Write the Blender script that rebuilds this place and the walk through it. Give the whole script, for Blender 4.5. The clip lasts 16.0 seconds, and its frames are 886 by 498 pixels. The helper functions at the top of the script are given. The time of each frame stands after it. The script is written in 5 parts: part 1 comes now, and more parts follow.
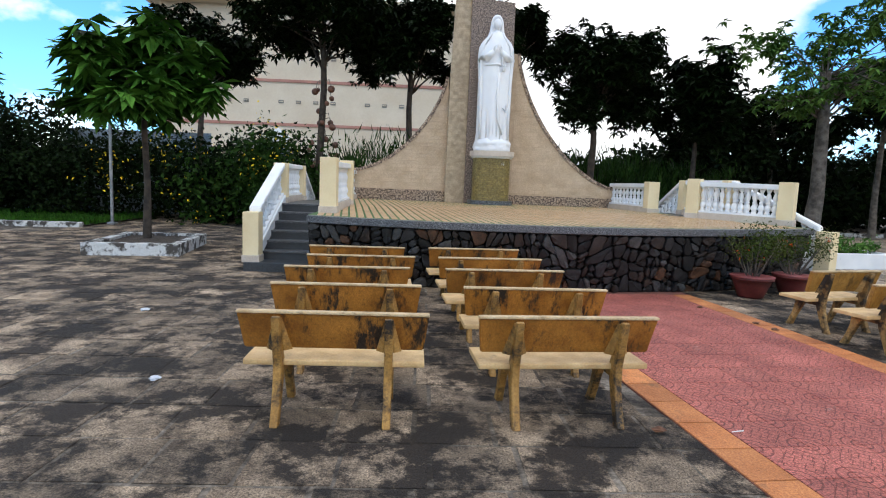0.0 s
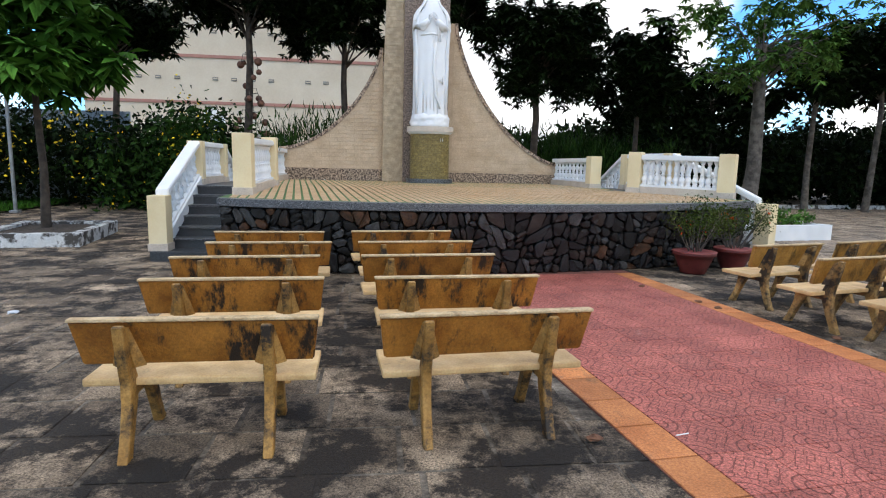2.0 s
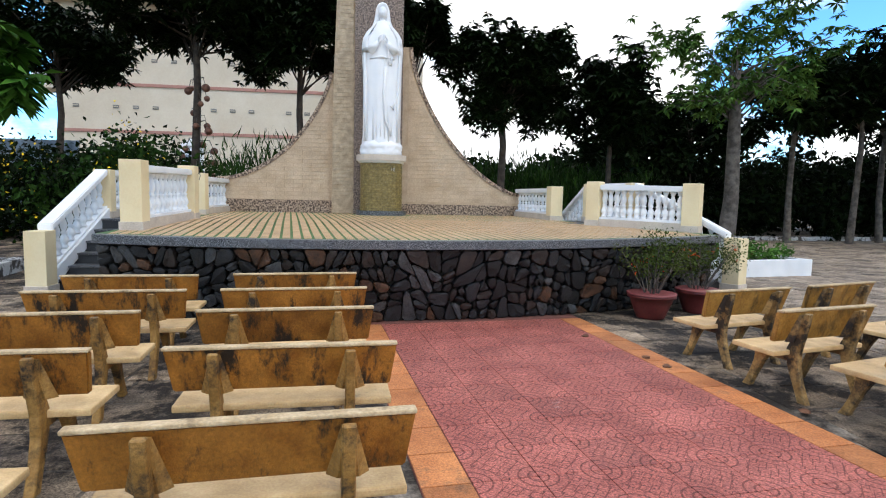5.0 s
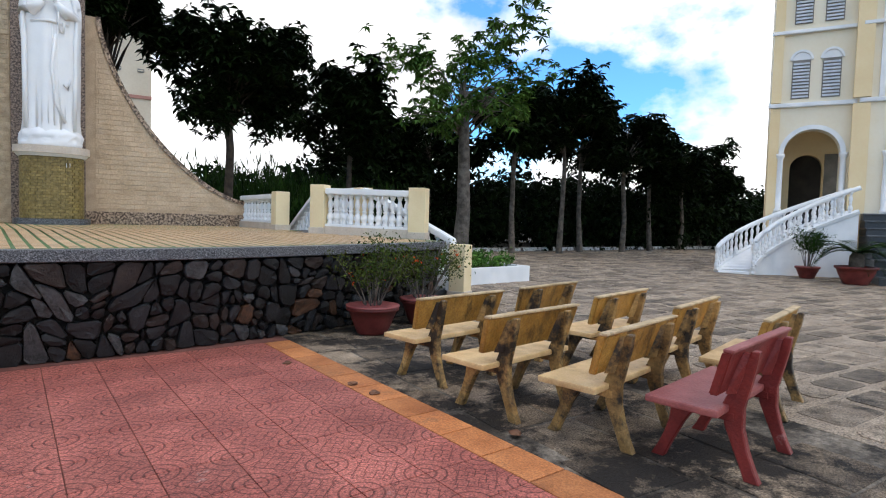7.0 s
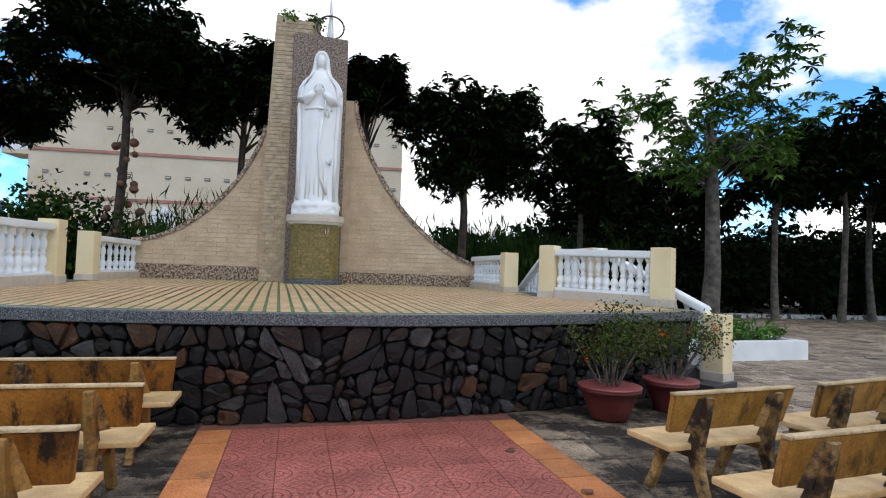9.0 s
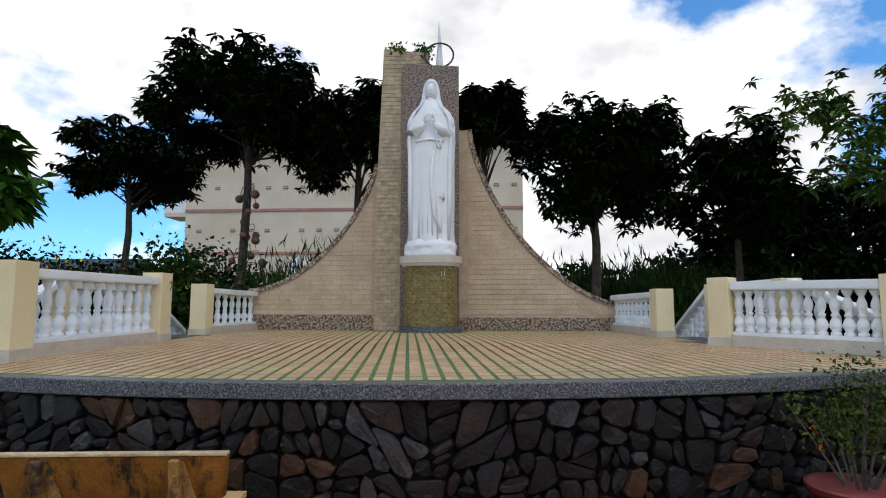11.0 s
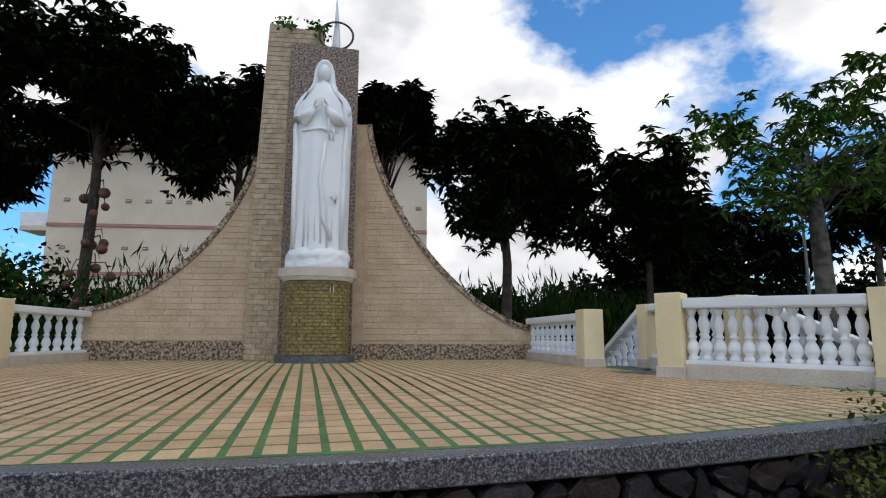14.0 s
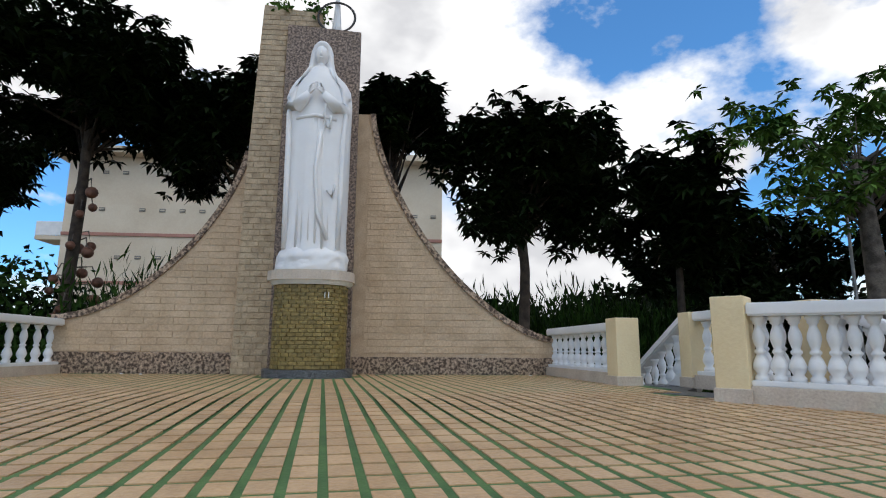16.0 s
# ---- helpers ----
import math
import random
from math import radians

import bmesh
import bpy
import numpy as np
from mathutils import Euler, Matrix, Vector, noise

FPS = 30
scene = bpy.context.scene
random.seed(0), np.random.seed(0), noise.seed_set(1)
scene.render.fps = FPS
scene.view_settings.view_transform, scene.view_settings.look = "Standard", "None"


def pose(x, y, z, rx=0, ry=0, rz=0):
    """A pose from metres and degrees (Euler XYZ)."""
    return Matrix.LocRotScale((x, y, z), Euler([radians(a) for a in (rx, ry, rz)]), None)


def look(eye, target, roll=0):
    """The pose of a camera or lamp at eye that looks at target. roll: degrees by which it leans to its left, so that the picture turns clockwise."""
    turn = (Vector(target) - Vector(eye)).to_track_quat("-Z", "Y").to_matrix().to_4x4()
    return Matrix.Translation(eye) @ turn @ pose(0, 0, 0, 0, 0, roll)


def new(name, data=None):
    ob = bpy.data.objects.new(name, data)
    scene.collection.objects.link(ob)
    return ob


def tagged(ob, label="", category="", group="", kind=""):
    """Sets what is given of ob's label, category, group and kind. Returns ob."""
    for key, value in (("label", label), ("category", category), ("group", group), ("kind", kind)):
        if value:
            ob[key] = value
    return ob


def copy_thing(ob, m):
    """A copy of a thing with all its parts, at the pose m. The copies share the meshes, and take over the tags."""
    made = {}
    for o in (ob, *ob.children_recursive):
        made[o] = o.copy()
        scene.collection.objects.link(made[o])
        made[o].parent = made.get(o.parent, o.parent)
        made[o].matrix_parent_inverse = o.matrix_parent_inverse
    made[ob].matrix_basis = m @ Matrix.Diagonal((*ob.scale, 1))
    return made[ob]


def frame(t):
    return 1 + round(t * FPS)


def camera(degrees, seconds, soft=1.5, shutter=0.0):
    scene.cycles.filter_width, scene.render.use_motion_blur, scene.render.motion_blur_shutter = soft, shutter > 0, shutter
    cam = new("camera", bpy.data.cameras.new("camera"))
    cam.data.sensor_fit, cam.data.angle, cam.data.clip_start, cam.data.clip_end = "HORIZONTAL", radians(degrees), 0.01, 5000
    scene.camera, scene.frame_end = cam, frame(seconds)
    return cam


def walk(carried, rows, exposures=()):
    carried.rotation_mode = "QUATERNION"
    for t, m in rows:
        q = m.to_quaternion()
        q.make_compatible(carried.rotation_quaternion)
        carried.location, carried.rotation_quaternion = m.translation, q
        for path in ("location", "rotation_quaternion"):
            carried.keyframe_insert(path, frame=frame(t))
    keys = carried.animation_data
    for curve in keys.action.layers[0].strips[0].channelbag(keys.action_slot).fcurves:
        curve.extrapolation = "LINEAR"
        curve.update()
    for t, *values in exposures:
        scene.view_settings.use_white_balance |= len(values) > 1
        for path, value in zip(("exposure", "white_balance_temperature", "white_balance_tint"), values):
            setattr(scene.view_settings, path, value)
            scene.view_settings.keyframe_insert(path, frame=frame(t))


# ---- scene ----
cam = camera(76.0, 16.0, soft=1.12)
PATH = [
    (0, (0.794, -3.595, 1.594), (0.870, -1.609, 1.367), 2.2),
    (0.5, (0.937, -3.467, 1.572), (1.112, -1.491, 1.316), 1.7),
    (1, (0.995, -3.268, 1.590), (1.261, -1.297, 1.381), 4.3),
    (1.5, (1.023, -3.097, 1.582), (1.289, -1.131, 1.332), 3.5),
    (2, (1.148, -2.959, 1.554), (1.394, -0.996, 1.262), 1.3),
    (2.5, (1.325, -2.813, 1.565), (1.549, -0.846, 1.282), 0.8),
    (3, (1.399, -2.653, 1.556), (1.643, -0.686, 1.292), 1.5),
    (3.2, (1.415, -2.557, 1.588), (1.666, -0.587, 1.351), 2.1),
    (5.3, (2.367, -1.768, 1.561), (2.650, 0.204, 1.388), 0.8),
    (5.5, (2.449, -1.578, 1.550), (2.807, 0.383, 1.389), 0.8),
    (6, (2.697, -1.324, 1.494), (3.276, 0.586, 1.362), 0.9),
    (6.5, (2.982, -1.215, 1.411), (3.809, 0.602, 1.300), 1.3),
    (7, (3.192, -1.063, 1.374), (4.243, 0.635, 1.273), 1.6),
    (7.5, (3.374, -0.883, 1.335), (4.540, 0.738, 1.228), 1.2),
    (8, (3.404, -0.609, 1.366), (4.505, 1.059, 1.300), 1.0),
    (8.5, (3.229, -0.634, 1.424), (4.028, 1.199, 1.396), 0.9),
    (9, (3.420, -0.425, 1.452), (3.723, 1.550, 1.530), 1.9),
    (9.5, (3.514, -0.165, 1.441), (3.510, 1.829, 1.593), 2.0),
    (9.7, (3.523, -0.058, 1.452), (3.477, 1.935, 1.622), 1.5),
    (11.8, (3.508, 1.558, 1.528), (3.369, 3.538, 1.773), 0.0),
    (12, (3.506, 1.662, 1.487), (3.411, 3.642, 1.750), -0.0),
    (12.5, (3.406, 1.883, 1.513), (3.474, 3.856, 1.832), 0.8),
    (13, (3.471, 2.138, 1.516), (3.711, 4.095, 1.849), 1.4),
    (13.5, (3.506, 2.417, 1.511), (3.777, 4.371, 1.841), 1.0),
    (14, (3.581, 2.676, 1.465), (3.788, 4.641, 1.775), 0.1),
    (14.5, (3.689, 2.924, 1.493), (3.879, 4.889, 1.813), 0.8),
    (15, (3.716, 3.174, 1.513), (3.964, 5.129, 1.853), 0.7),
    (15.5, (3.729, 3.412, 1.513), (3.956, 5.380, 1.785), 0.1),
    (16, (3.778, 3.676, 1.478), (3.927, 5.640, 1.827), 0.4),
]
walk(cam, [(t, look(eye, target, roll)) for t, eye, target, roll in PATH], [(0, -0.25), (3, -0.22), (6, -0.08), (7, -0.36), (8, -0.44), (9.5, -0.52), (12, -0.86), (16, -0.84)])

# ---- light ----
world = bpy.data.worlds.new("world")
scene.world = world
world.use_nodes = True
wn, wl = world.node_tree.nodes, world.node_tree.links
wn.clear()
w_out, w_bg = wn.new("ShaderNodeOutputWorld"), wn.new("ShaderNodeBackground")
w_sky, w_co = wn.new("ShaderNodeTexSky"), wn.new("ShaderNodeTexCoord")
SUN_EL, SUN_ROT = 60, 159
w_sky.sky_type, w_sky.sun_disc = "NISHITA", False
w_sky.sun_elevation, w_sky.sun_rotation = radians(SUN_EL), radians(SUN_ROT)
w_map = wn.new("ShaderNodeMapping")
w_map.inputs["Scale"].default_value = (1, 1, 1.6)
w_map.inputs["Location"].default_value = (3.1, 0.4, 0.2)
w_no = wn.new("ShaderNodeTexNoise")
w_no.inputs["Scale"].default_value, w_no.inputs["Detail"].default_value, w_no.inputs["Roughness"].default_value = 2.1, 9, 0.55
w_ra = wn.new("ShaderNodeValToRGB")
w_ra.color_ramp.elements[0].position, w_ra.color_ramp.elements[1].position = 0.40, 0.47
w_no2 = wn.new("ShaderNodeTexNoise")
w_no2.inputs["Scale"].default_value, w_no2.inputs["Detail"].default_value = 5.0, 6
w_cl = wn.new("ShaderNodeValToRGB")
w_cl.color_ramp.elements[0].color, w_cl.color_ramp.elements[1].color = (1.30, 1.31, 1.36, 1), (2.10, 2.10, 2.10, 1)
w_cl.color_ramp.elements[0].position, w_cl.color_ramp.elements[1].position = 0.35, 0.55
w_gain = wn.new("ShaderNodeVectorMath")
w_gain.operation = "SCALE"
w_gain.inputs["Scale"].default_value = 0.19
w_mix = wn.new("ShaderNodeMix")
w_mix.data_type = "RGBA"
wl.new(w_co.outputs["Generated"], w_map.inputs["Vector"])
wl.new(w_map.outputs["Vector"], w_no.inputs["Vector"])
wl.new(w_map.outputs["Vector"], w_no2.inputs["Vector"])
w_dot, w_rng, w_add = wn.new("ShaderNodeVectorMath"), wn.new("ShaderNodeMapRange"), wn.new("ShaderNodeMath")
w_dot.operation, w_add.operation = "DOT_PRODUCT", "ADD"
w_dot.inputs[1].default_value = (0.22, 0.88, 0.42)
w_rng.inputs["From Min"].default_value, w_rng.inputs["From Max"].default_value = 0.93, 0.99
w_rng.inputs["To Min"].default_value, w_rng.inputs["To Max"].default_value = -0.03, 0.065
wl.new(w_co.outputs["Generated"], w_dot.inputs[0])
wl.new(w_dot.outputs["Value"], w_rng.inputs["Value"])
wl.new(w_no.outputs["Fac"], w_add.inputs[0])
wl.new(w_rng.outputs["Result"], w_add.inputs[1])
wl.new(w_add.outputs["Value"], w_ra.inputs["Fac"])
wl.new(w_no2.outputs["Fac"], w_cl.inputs["Fac"])
wl.new(w_sky.outputs["Color"], w_gain.inputs[0])
wl.new(w_ra.outputs["Color"], w_mix.inputs["Factor"])
w_tint = wn.new("ShaderNodeMix")
w_tint.data_type, w_tint.blend_type = "RGBA", "MULTIPLY"
w_tint.inputs["Factor"].default_value = 1.0
w_tint.inputs["B"].default_value = (0.72, 1.42, 1.95, 1)
wl.new(w_gain.outputs["Vector"], w_tint.inputs["A"])
wl.new(w_tint.outputs["Result"], w_mix.inputs["A"])
wl.new(w_cl.outputs["Color"], w_mix.inputs["B"])
wl.new(w_mix.outputs["Result"], w_bg.inputs["Color"])
w_bg.inputs["Strength"].default_value = 1.0
wl.new(w_bg.outputs["Background"], w_out.inputs["Surface"])

sun = new("sun", bpy.data.lights.new("sun", "SUN"))
sun.data.energy, sun.data.angle, sun.data.color = 0.7, radians(16), (1.0, 0.95, 0.88)
sun.matrix_world = look((0, 0, 30), (-6, 16, 0))


# ---- materials ----
def mat(name, c1, c2, scale=3.0, rough=0.8, bump=0.15, fine=60.0, metal=0.0, vary=0.0, island=False, stain=None, stain_scale=1.2, stain_at=(0.5, 0.62), coat=0.0, fine_mix=0.35, gritty=0.5, streak=0.0):
    m = bpy.data.materials.new(name)
    m.use_nodes = True
    n, l = m.node_tree.nodes, m.node_tree.links
    b = n["Principled BSDF"]
    b.inputs["Roughness"].default_value, b.inputs["Metallic"].default_value = rough, metal
    b.inputs["Coat Weight"].default_value = coat
    geo = n.new("ShaderNodeNewGeometry")
    n1, n2 = n.new("ShaderNodeTexNoise"), n.new("ShaderNodeTexNoise")
    n1.inputs["Scale"].default_value, n1.inputs["Detail"].default_value = scale, 7
    n1.inputs["Roughness"].default_value = gritty
    n2.inputs["Scale"].default_value, n2.inputs["Detail"].default_value = fine, 6
    n2.inputs["Roughness"].default_value = gritty
    for q in (n1, n2):
        l.new(geo.outputs["Position"], q.inputs["Vector"])
    r = n.new("ShaderNodeValToRGB")
    r.color_ramp.elements[0].color, r.color_ramp.elements[1].color = (*c1, 1), (*c2, 1)
    r.color_ramp.elements[0].position, r.color_ramp.elements[1].position = 0.34, 0.66
    l.new(n1.outputs["Fac"], r.inputs["Fac"])
    col = r.outputs["Color"]
    if stain:
        n3 = n.new("ShaderNodeTexNoise")
        n3.inputs["Scale"].default_value, n3.inputs["Detail"].default_value, n3.inputs["Roughness"].default_value = stain_scale, 10, 0.65 if gritty <= 0.5 else 0.74
        if streak:
            run = n.new("ShaderNodeMapping")
            run.inputs["Scale"].default_value = (1, 1, streak)
            l.new(geo.outputs["Position"], run.inputs["Vector"])
            l.new(run.outputs["Vector"], n3.inputs["Vector"])
        else:
            l.new(geo.outputs["Position"], n3.inputs["Vector"])
        r3 = n.new("ShaderNodeValToRGB")
        r3.color_ramp.elements[0].position, r3.color_ramp.elements[1].position = stain_at
        l.new(n3.outputs["Fac"], r3.inputs["Fac"])
        mx = n.new("ShaderNodeMix")
        mx.data_type = "RGBA"
        l.new(r3.outputs["Color"], mx.inputs["Factor"])
        l.new(col, mx.inputs["A"])
        mx.inputs["B"].default_value = (*stain, 1)
        col = mx.outputs["Result"]
    ml = n.new("ShaderNodeMix")
    ml.data_type, ml.blend_type = "RGBA", "OVERLAY"
    ml.inputs["Factor"].default_value = fine_mix
    l.new(col, ml.inputs["A"])
    grain = n2.outputs["Fac"]
    if gritty > 0.5:
        sharp = n.new("ShaderNodeMapRange")
        sharp.inputs["From Min"].default_value, sharp.inputs["From Max"].default_value = 0.36, 0.64
        l.new(grain, sharp.inputs["Value"])
        grain = sharp.outputs["Result"]
    l.new(grain, ml.inputs["B"])
    col = ml.outputs["Result"]
    if vary:
        hsv, ma = n.new("ShaderNodeHueSaturation"), n.new("ShaderNodeMath")
        if island:
            src = geo.outputs["Random Per Island"]
        else:
            src = n.new("ShaderNodeObjectInfo").outputs["Random"]
        ma.operation = "MULTIPLY_ADD"
        ma.inputs[1].default_value, ma.inputs[2].default_value = 2 * vary, 1 - vary
        l.new(src, ma.inputs[0])
        l.new(ma.outputs["Value"], hsv.inputs["Value"])
        l.new(col, hsv.inputs["Color"])
        col = hsv.outputs["Color"]
    l.new(col, b.inputs["Base Color"])
    if bump:
        bp = n.new("ShaderNodeBump")
        bp.inputs["Strength"].default_value, bp.inputs["Distance"].default_value = bump, 0.02
        l.new(n2.outputs["Fac"], bp.inputs["Height"])
        l.new(bp.outputs["Normal"], b.inputs["Normal"])
    return m


def leaf_mat(name, c1, c2, rough=0.5):
    m = mat(name, c1, c2, scale=1.5, rough=rough, bump=0, vary=0.45, island=True, fine=14, fine_mix=0.2)
    b = m.node_tree.nodes["Principled BSDF"]
    b.inputs["Transmission Weight"].default_value = 0.0
    b.inputs["Specular IOR Level"].default_value = 0.04
    return m


M_PAVER = mat("paver_concrete", (0.085, 0.058, 0.037), (0.49, 0.37, 0.255), 2.0, 0.85, 1.0, 75, vary=0.40, gritty=0.72, stain=(0.022, 0.0145, 0.009), stain_scale=1.6, stain_at=(0.45, 0.54), fine_mix=0.8)
M_PAVER_FAR = mat("paver_concrete_far", (0.085, 0.058, 0.037), (0.49, 0.37, 0.255), 2.0, 0.85, 1.0, 75, vary=0.40, gritty=0.72, island=True, stain=(0.022, 0.0145, 0.009), stain_scale=1.6, stain_at=(0.45, 0.54), fine_mix=0.8)
M_CEMENT = mat("pale_cement_joint", (0.21, 0.158, 0.112), (0.46, 0.362, 0.27), 2.2, 0.85, 0.6, 60, gritty=0.7, stain=(0.05, 0.038, 0.028), stain_scale=1.1, stain_at=(0.55, 0.70), fine_mix=0.7)
M_SLAB = mat("worn_stone_slab", (0.13, 0.096, 0.067), (0.40, 0.312, 0.23), 2.6, 0.8, 1.0, 70, vary=0.45, gritty=0.7, island=True, stain=(0.035, 0.026, 0.018), stain_scale=1.5, stain_at=(0.54, 0.66), fine_mix=0.7)
M_JOINT = mat("paver_joint", (0.09, 0.072, 0.054), (0.36, 0.30, 0.235), 3.0, 0.9, 0.4, 30, stain=(0.02, 0.014, 0.009), stain_scale=1.6, stain_at=(0.42, 0.56), gritty=0.65)
M_RED = mat("red_cement_tile", (0.30, 0.077, 0.057), (0.48, 0.145, 0.108), 1.9, 0.7, 0.4, 70, vary=0.13, fine_mix=0.6, gritty=0.65, stain=(0.44, 0.30, 0.26), stain_scale=3.2, stain_at=(0.64, 0.73))
M_ORANGE = mat("orange_cement_tile", (0.42, 0.135, 0.040), (0.64, 0.25, 0.085), 2.4, 0.75, 0.4, 70, vary=0.2, fine_mix=0.3, gritty=0.65, stain=(0.16, 0.09, 0.05), stain_scale=2.6, stain_at=(0.55, 0.72))


def add_relief(m, w, d):
    """Concentric rings at the tile's corners and a lattice between them, cut into the tile."""
    n, l = m.node_tree.nodes, m.node_tree.links
    b = n["Principled BSDF"]

    def op(kind, a, c=0.0, k=None):
        q = n.new("ShaderNodeMath")
        q.operation = kind
        for i, v in enumerate((a, c) if k is None else (a, c, k)):
            if isinstance(v, (int, float)):
                q.inputs[i].default_value = v
            else:
                l.new(v, q.inputs[i])
        return q.outputs["Value"]

    co, sp = n.new("ShaderNodeTexCoord"), n.new("ShaderNodeSeparateXYZ")
    l.new(co.outputs["Object"], sp.inputs["Vector"])
    x, y = op("SUBTRACT", w / 2, op("ABSOLUTE", sp.outputs["X"])), op("SUBTRACT", d / 2, op("ABSOLUTE", sp.outputs["Y"]))
    r = op("SQRT", op("ADD", op("MULTIPLY", x, x), op("MULTIPLY", y, y)))
    ring = op("GREATER_THAN", op("SINE", op("MULTIPLY_ADD", r, 112.0, 1.2)), 0.80)
    lat = op("GREATER_THAN", op("MAXIMUM", op("SINE", op("MULTIPLY", op("ADD", x, y), 84.0)), op("SINE", op("MULTIPLY", op("SUBTRACT", x, y), 84.0))), 0.93)
    inside = op("LESS_THAN", r, 0.17)
    line = op("ADD", op("MULTIPLY", ring, inside), op("MULTIPLY", lat, op("SUBTRACT", 1.0, inside)))
    old = b.inputs["Base Color"].links[0].from_socket
    mx = n.new("ShaderNodeMix")
    mx.data_type, mx.blend_type = "RGBA", "MULTIPLY"
    l.new(op("MULTIPLY", line, 0.9), mx.inputs["Factor"])
    l.new(old, mx.inputs["A"])
    mx.inputs["B"].default_value = (0.38, 0.30, 0.29, 1)
    l.new(mx.outputs["Result"], b.inputs["Base Color"])
    bp = n.new("ShaderNodeBump")
    bp.inputs["Strength"].default_value, bp.inputs["Distance"].default_value, bp.invert = 0.5, 0.006, True
    l.new(line, bp.inputs["Height"])
    l.new(b.inputs["Normal"].links[0].from_socket, bp.inputs["Normal"])
    l.new(bp.outputs["Normal"], b.inputs["Normal"])


add_relief(M_RED, 0.39, 0.39)
M_GROUT = mat("dark_grout", (0.13, 0.045, 0.034), (0.22, 0.085, 0.064), 6, 0.9, 0.3)
M_STONE = mat("dark_field_stone", (0.28, 0.28, 0.29), (0.88, 0.88, 0.88), 7.0, 0.55, 0.8, 34, fine_mix=0.6, gritty=0.65)


def stone_tones(m):
    """Each stone takes its own tone: blue-black, grey, brown or rust."""
    n, l = m.node_tree.nodes, m.node_tree.links
    b = n["Principled BSDF"]
    info, r, mx = n.new("ShaderNodeObjectInfo"), n.new("ShaderNodeValToRGB"), n.new("ShaderNodeMix")
    r.color_ramp.interpolation = "CONSTANT"
    for i, (p, c) in enumerate(((0, (0.010, 0.0105, 0.012)), (0.28, (0.022, 0.022, 0.024)), (0.5, (0.040, 0.026, 0.020)), (0.66, (0.085, 0.083, 0.082)), (0.78, (0.005, 0.005, 0.0055)), (0.92, (0.115, 0.050, 0.022)))):
        e = r.color_ramp.elements[i] if i < 2 else r.color_ramp.elements.new(p)
        e.position, e.color = p, (*c, 1)
    mx.data_type, mx.blend_type = "RGBA", "MULTIPLY"
    mx.inputs["Factor"].default_value = 1.0
    l.new(info.outputs["Random"], r.inputs["Fac"])
    l.new(b.inputs["Base Color"].links[0].from_socket, mx.inputs["A"])
    l.new(r.outputs["Color"], mx.inputs["B"])
    l.new(mx.outputs["Result"], b.inputs["Base Color"])


stone_tones(M_STONE)
M_MORTAR = mat("dark_mortar", (0.002, 0.002, 0.002), (0.012, 0.011, 0.010), 8, 0.9, 0.5)
M_GRANITE = mat("grey_granite", (0.016, 0.017, 0.022), (0.26, 0.265, 0.28), 85, 0.35, 0.05, 200, fine_mix=0.8, gritty=0.75)
M_GRANITE.node_tree.nodes["Color Ramp"].color_ramp.elements[0].position = 0.46
M_GRANITE.node_tree.nodes["Color Ramp"].color_ramp.elements[1].position = 0.62
M_STEP = mat("dark_granite_step", (0.014, 0.016, 0.019), (0.055, 0.06, 0.068), 80, 0.4, 0.05, 200, fine_mix=0.8)
M_PEB = mat("pebble_dash", (0.075, 0.047, 0.033), (0.48, 0.35, 0.25), 24, 0.7, 0.9, 60, fine_mix=0.8)
M_BROWN = mat("brown_speckled_granite", (0.07, 0.046, 0.035), (0.33, 0.24, 0.185), 30, 0.5, 0.2, 90, fine_mix=0.9)
for m in (M_PEB, M_BROWN):
    ends = m.node_tree.nodes["Color Ramp"].color_ramp.elements
    ends[0].position, ends[1].position = 0.41, 0.61
M_TAN = mat("tan_brick", (0.47, 0.345, 0.225), (0.57, 0.43, 0.295), 3, 0.8, 0.4, 35, vary=0.05)
M_TANB = mat("tan_brick_joint", (0.44, 0.32, 0.21), (0.54, 0.405, 0.275), 5, 0.85, 0.4)
M_COL = mat("pale_stone_block", (0.36, 0.27, 0.175), (0.53, 0.415, 0.28), 7, 0.75, 0.6, 40, vary=0.08)
M_MOS = mat("olive_mosaic", (0.15, 0.105, 0.028), (0.29, 0.215, 0.07), 18, 0.45, 0.4, 60, vary=0.14)
M_MOSJ = mat("olive_mosaic_joint", (0.10, 0.073, 0.021), (0.17, 0.128, 0.043), 18, 0.8, 0.4, 60)
M_WHITE = mat("white_paint", (0.72, 0.73, 0.74), (0.84, 0.84, 0.84), 2, 0.5, 0.12, 40, fine_mix=0.1)
M_STATUE = mat("white_statue_paint", (0.76, 0.76, 0.77), (0.84, 0.84, 0.84), 2, 0.38, 0.06, 30, fine_mix=0.08)
M_YEL = mat("pale_yellow_paint", (0.72, 0.57, 0.33), (0.80, 0.66, 0.41), 2, 0.6, 0.15, 40, fine_mix=0.12)
M_PLINTH = mat("beige_plinth", (0.50, 0.42, 0.345), (0.60, 0.515, 0.43), 5, 0.7, 0.2, 60)
M_BENCH_R = mat("golden_stone_bench", (0.28, 0.125, 0.016), (0.54, 0.285, 0.062), 5.0, 0.45, 0.4, 60, vary=0.25, stain=(0.045, 0.022, 0.009), stain_scale=4.2, stain_at=(0.51, 0.65), fine_mix=0.2, gritty=0.6, streak=0.35)
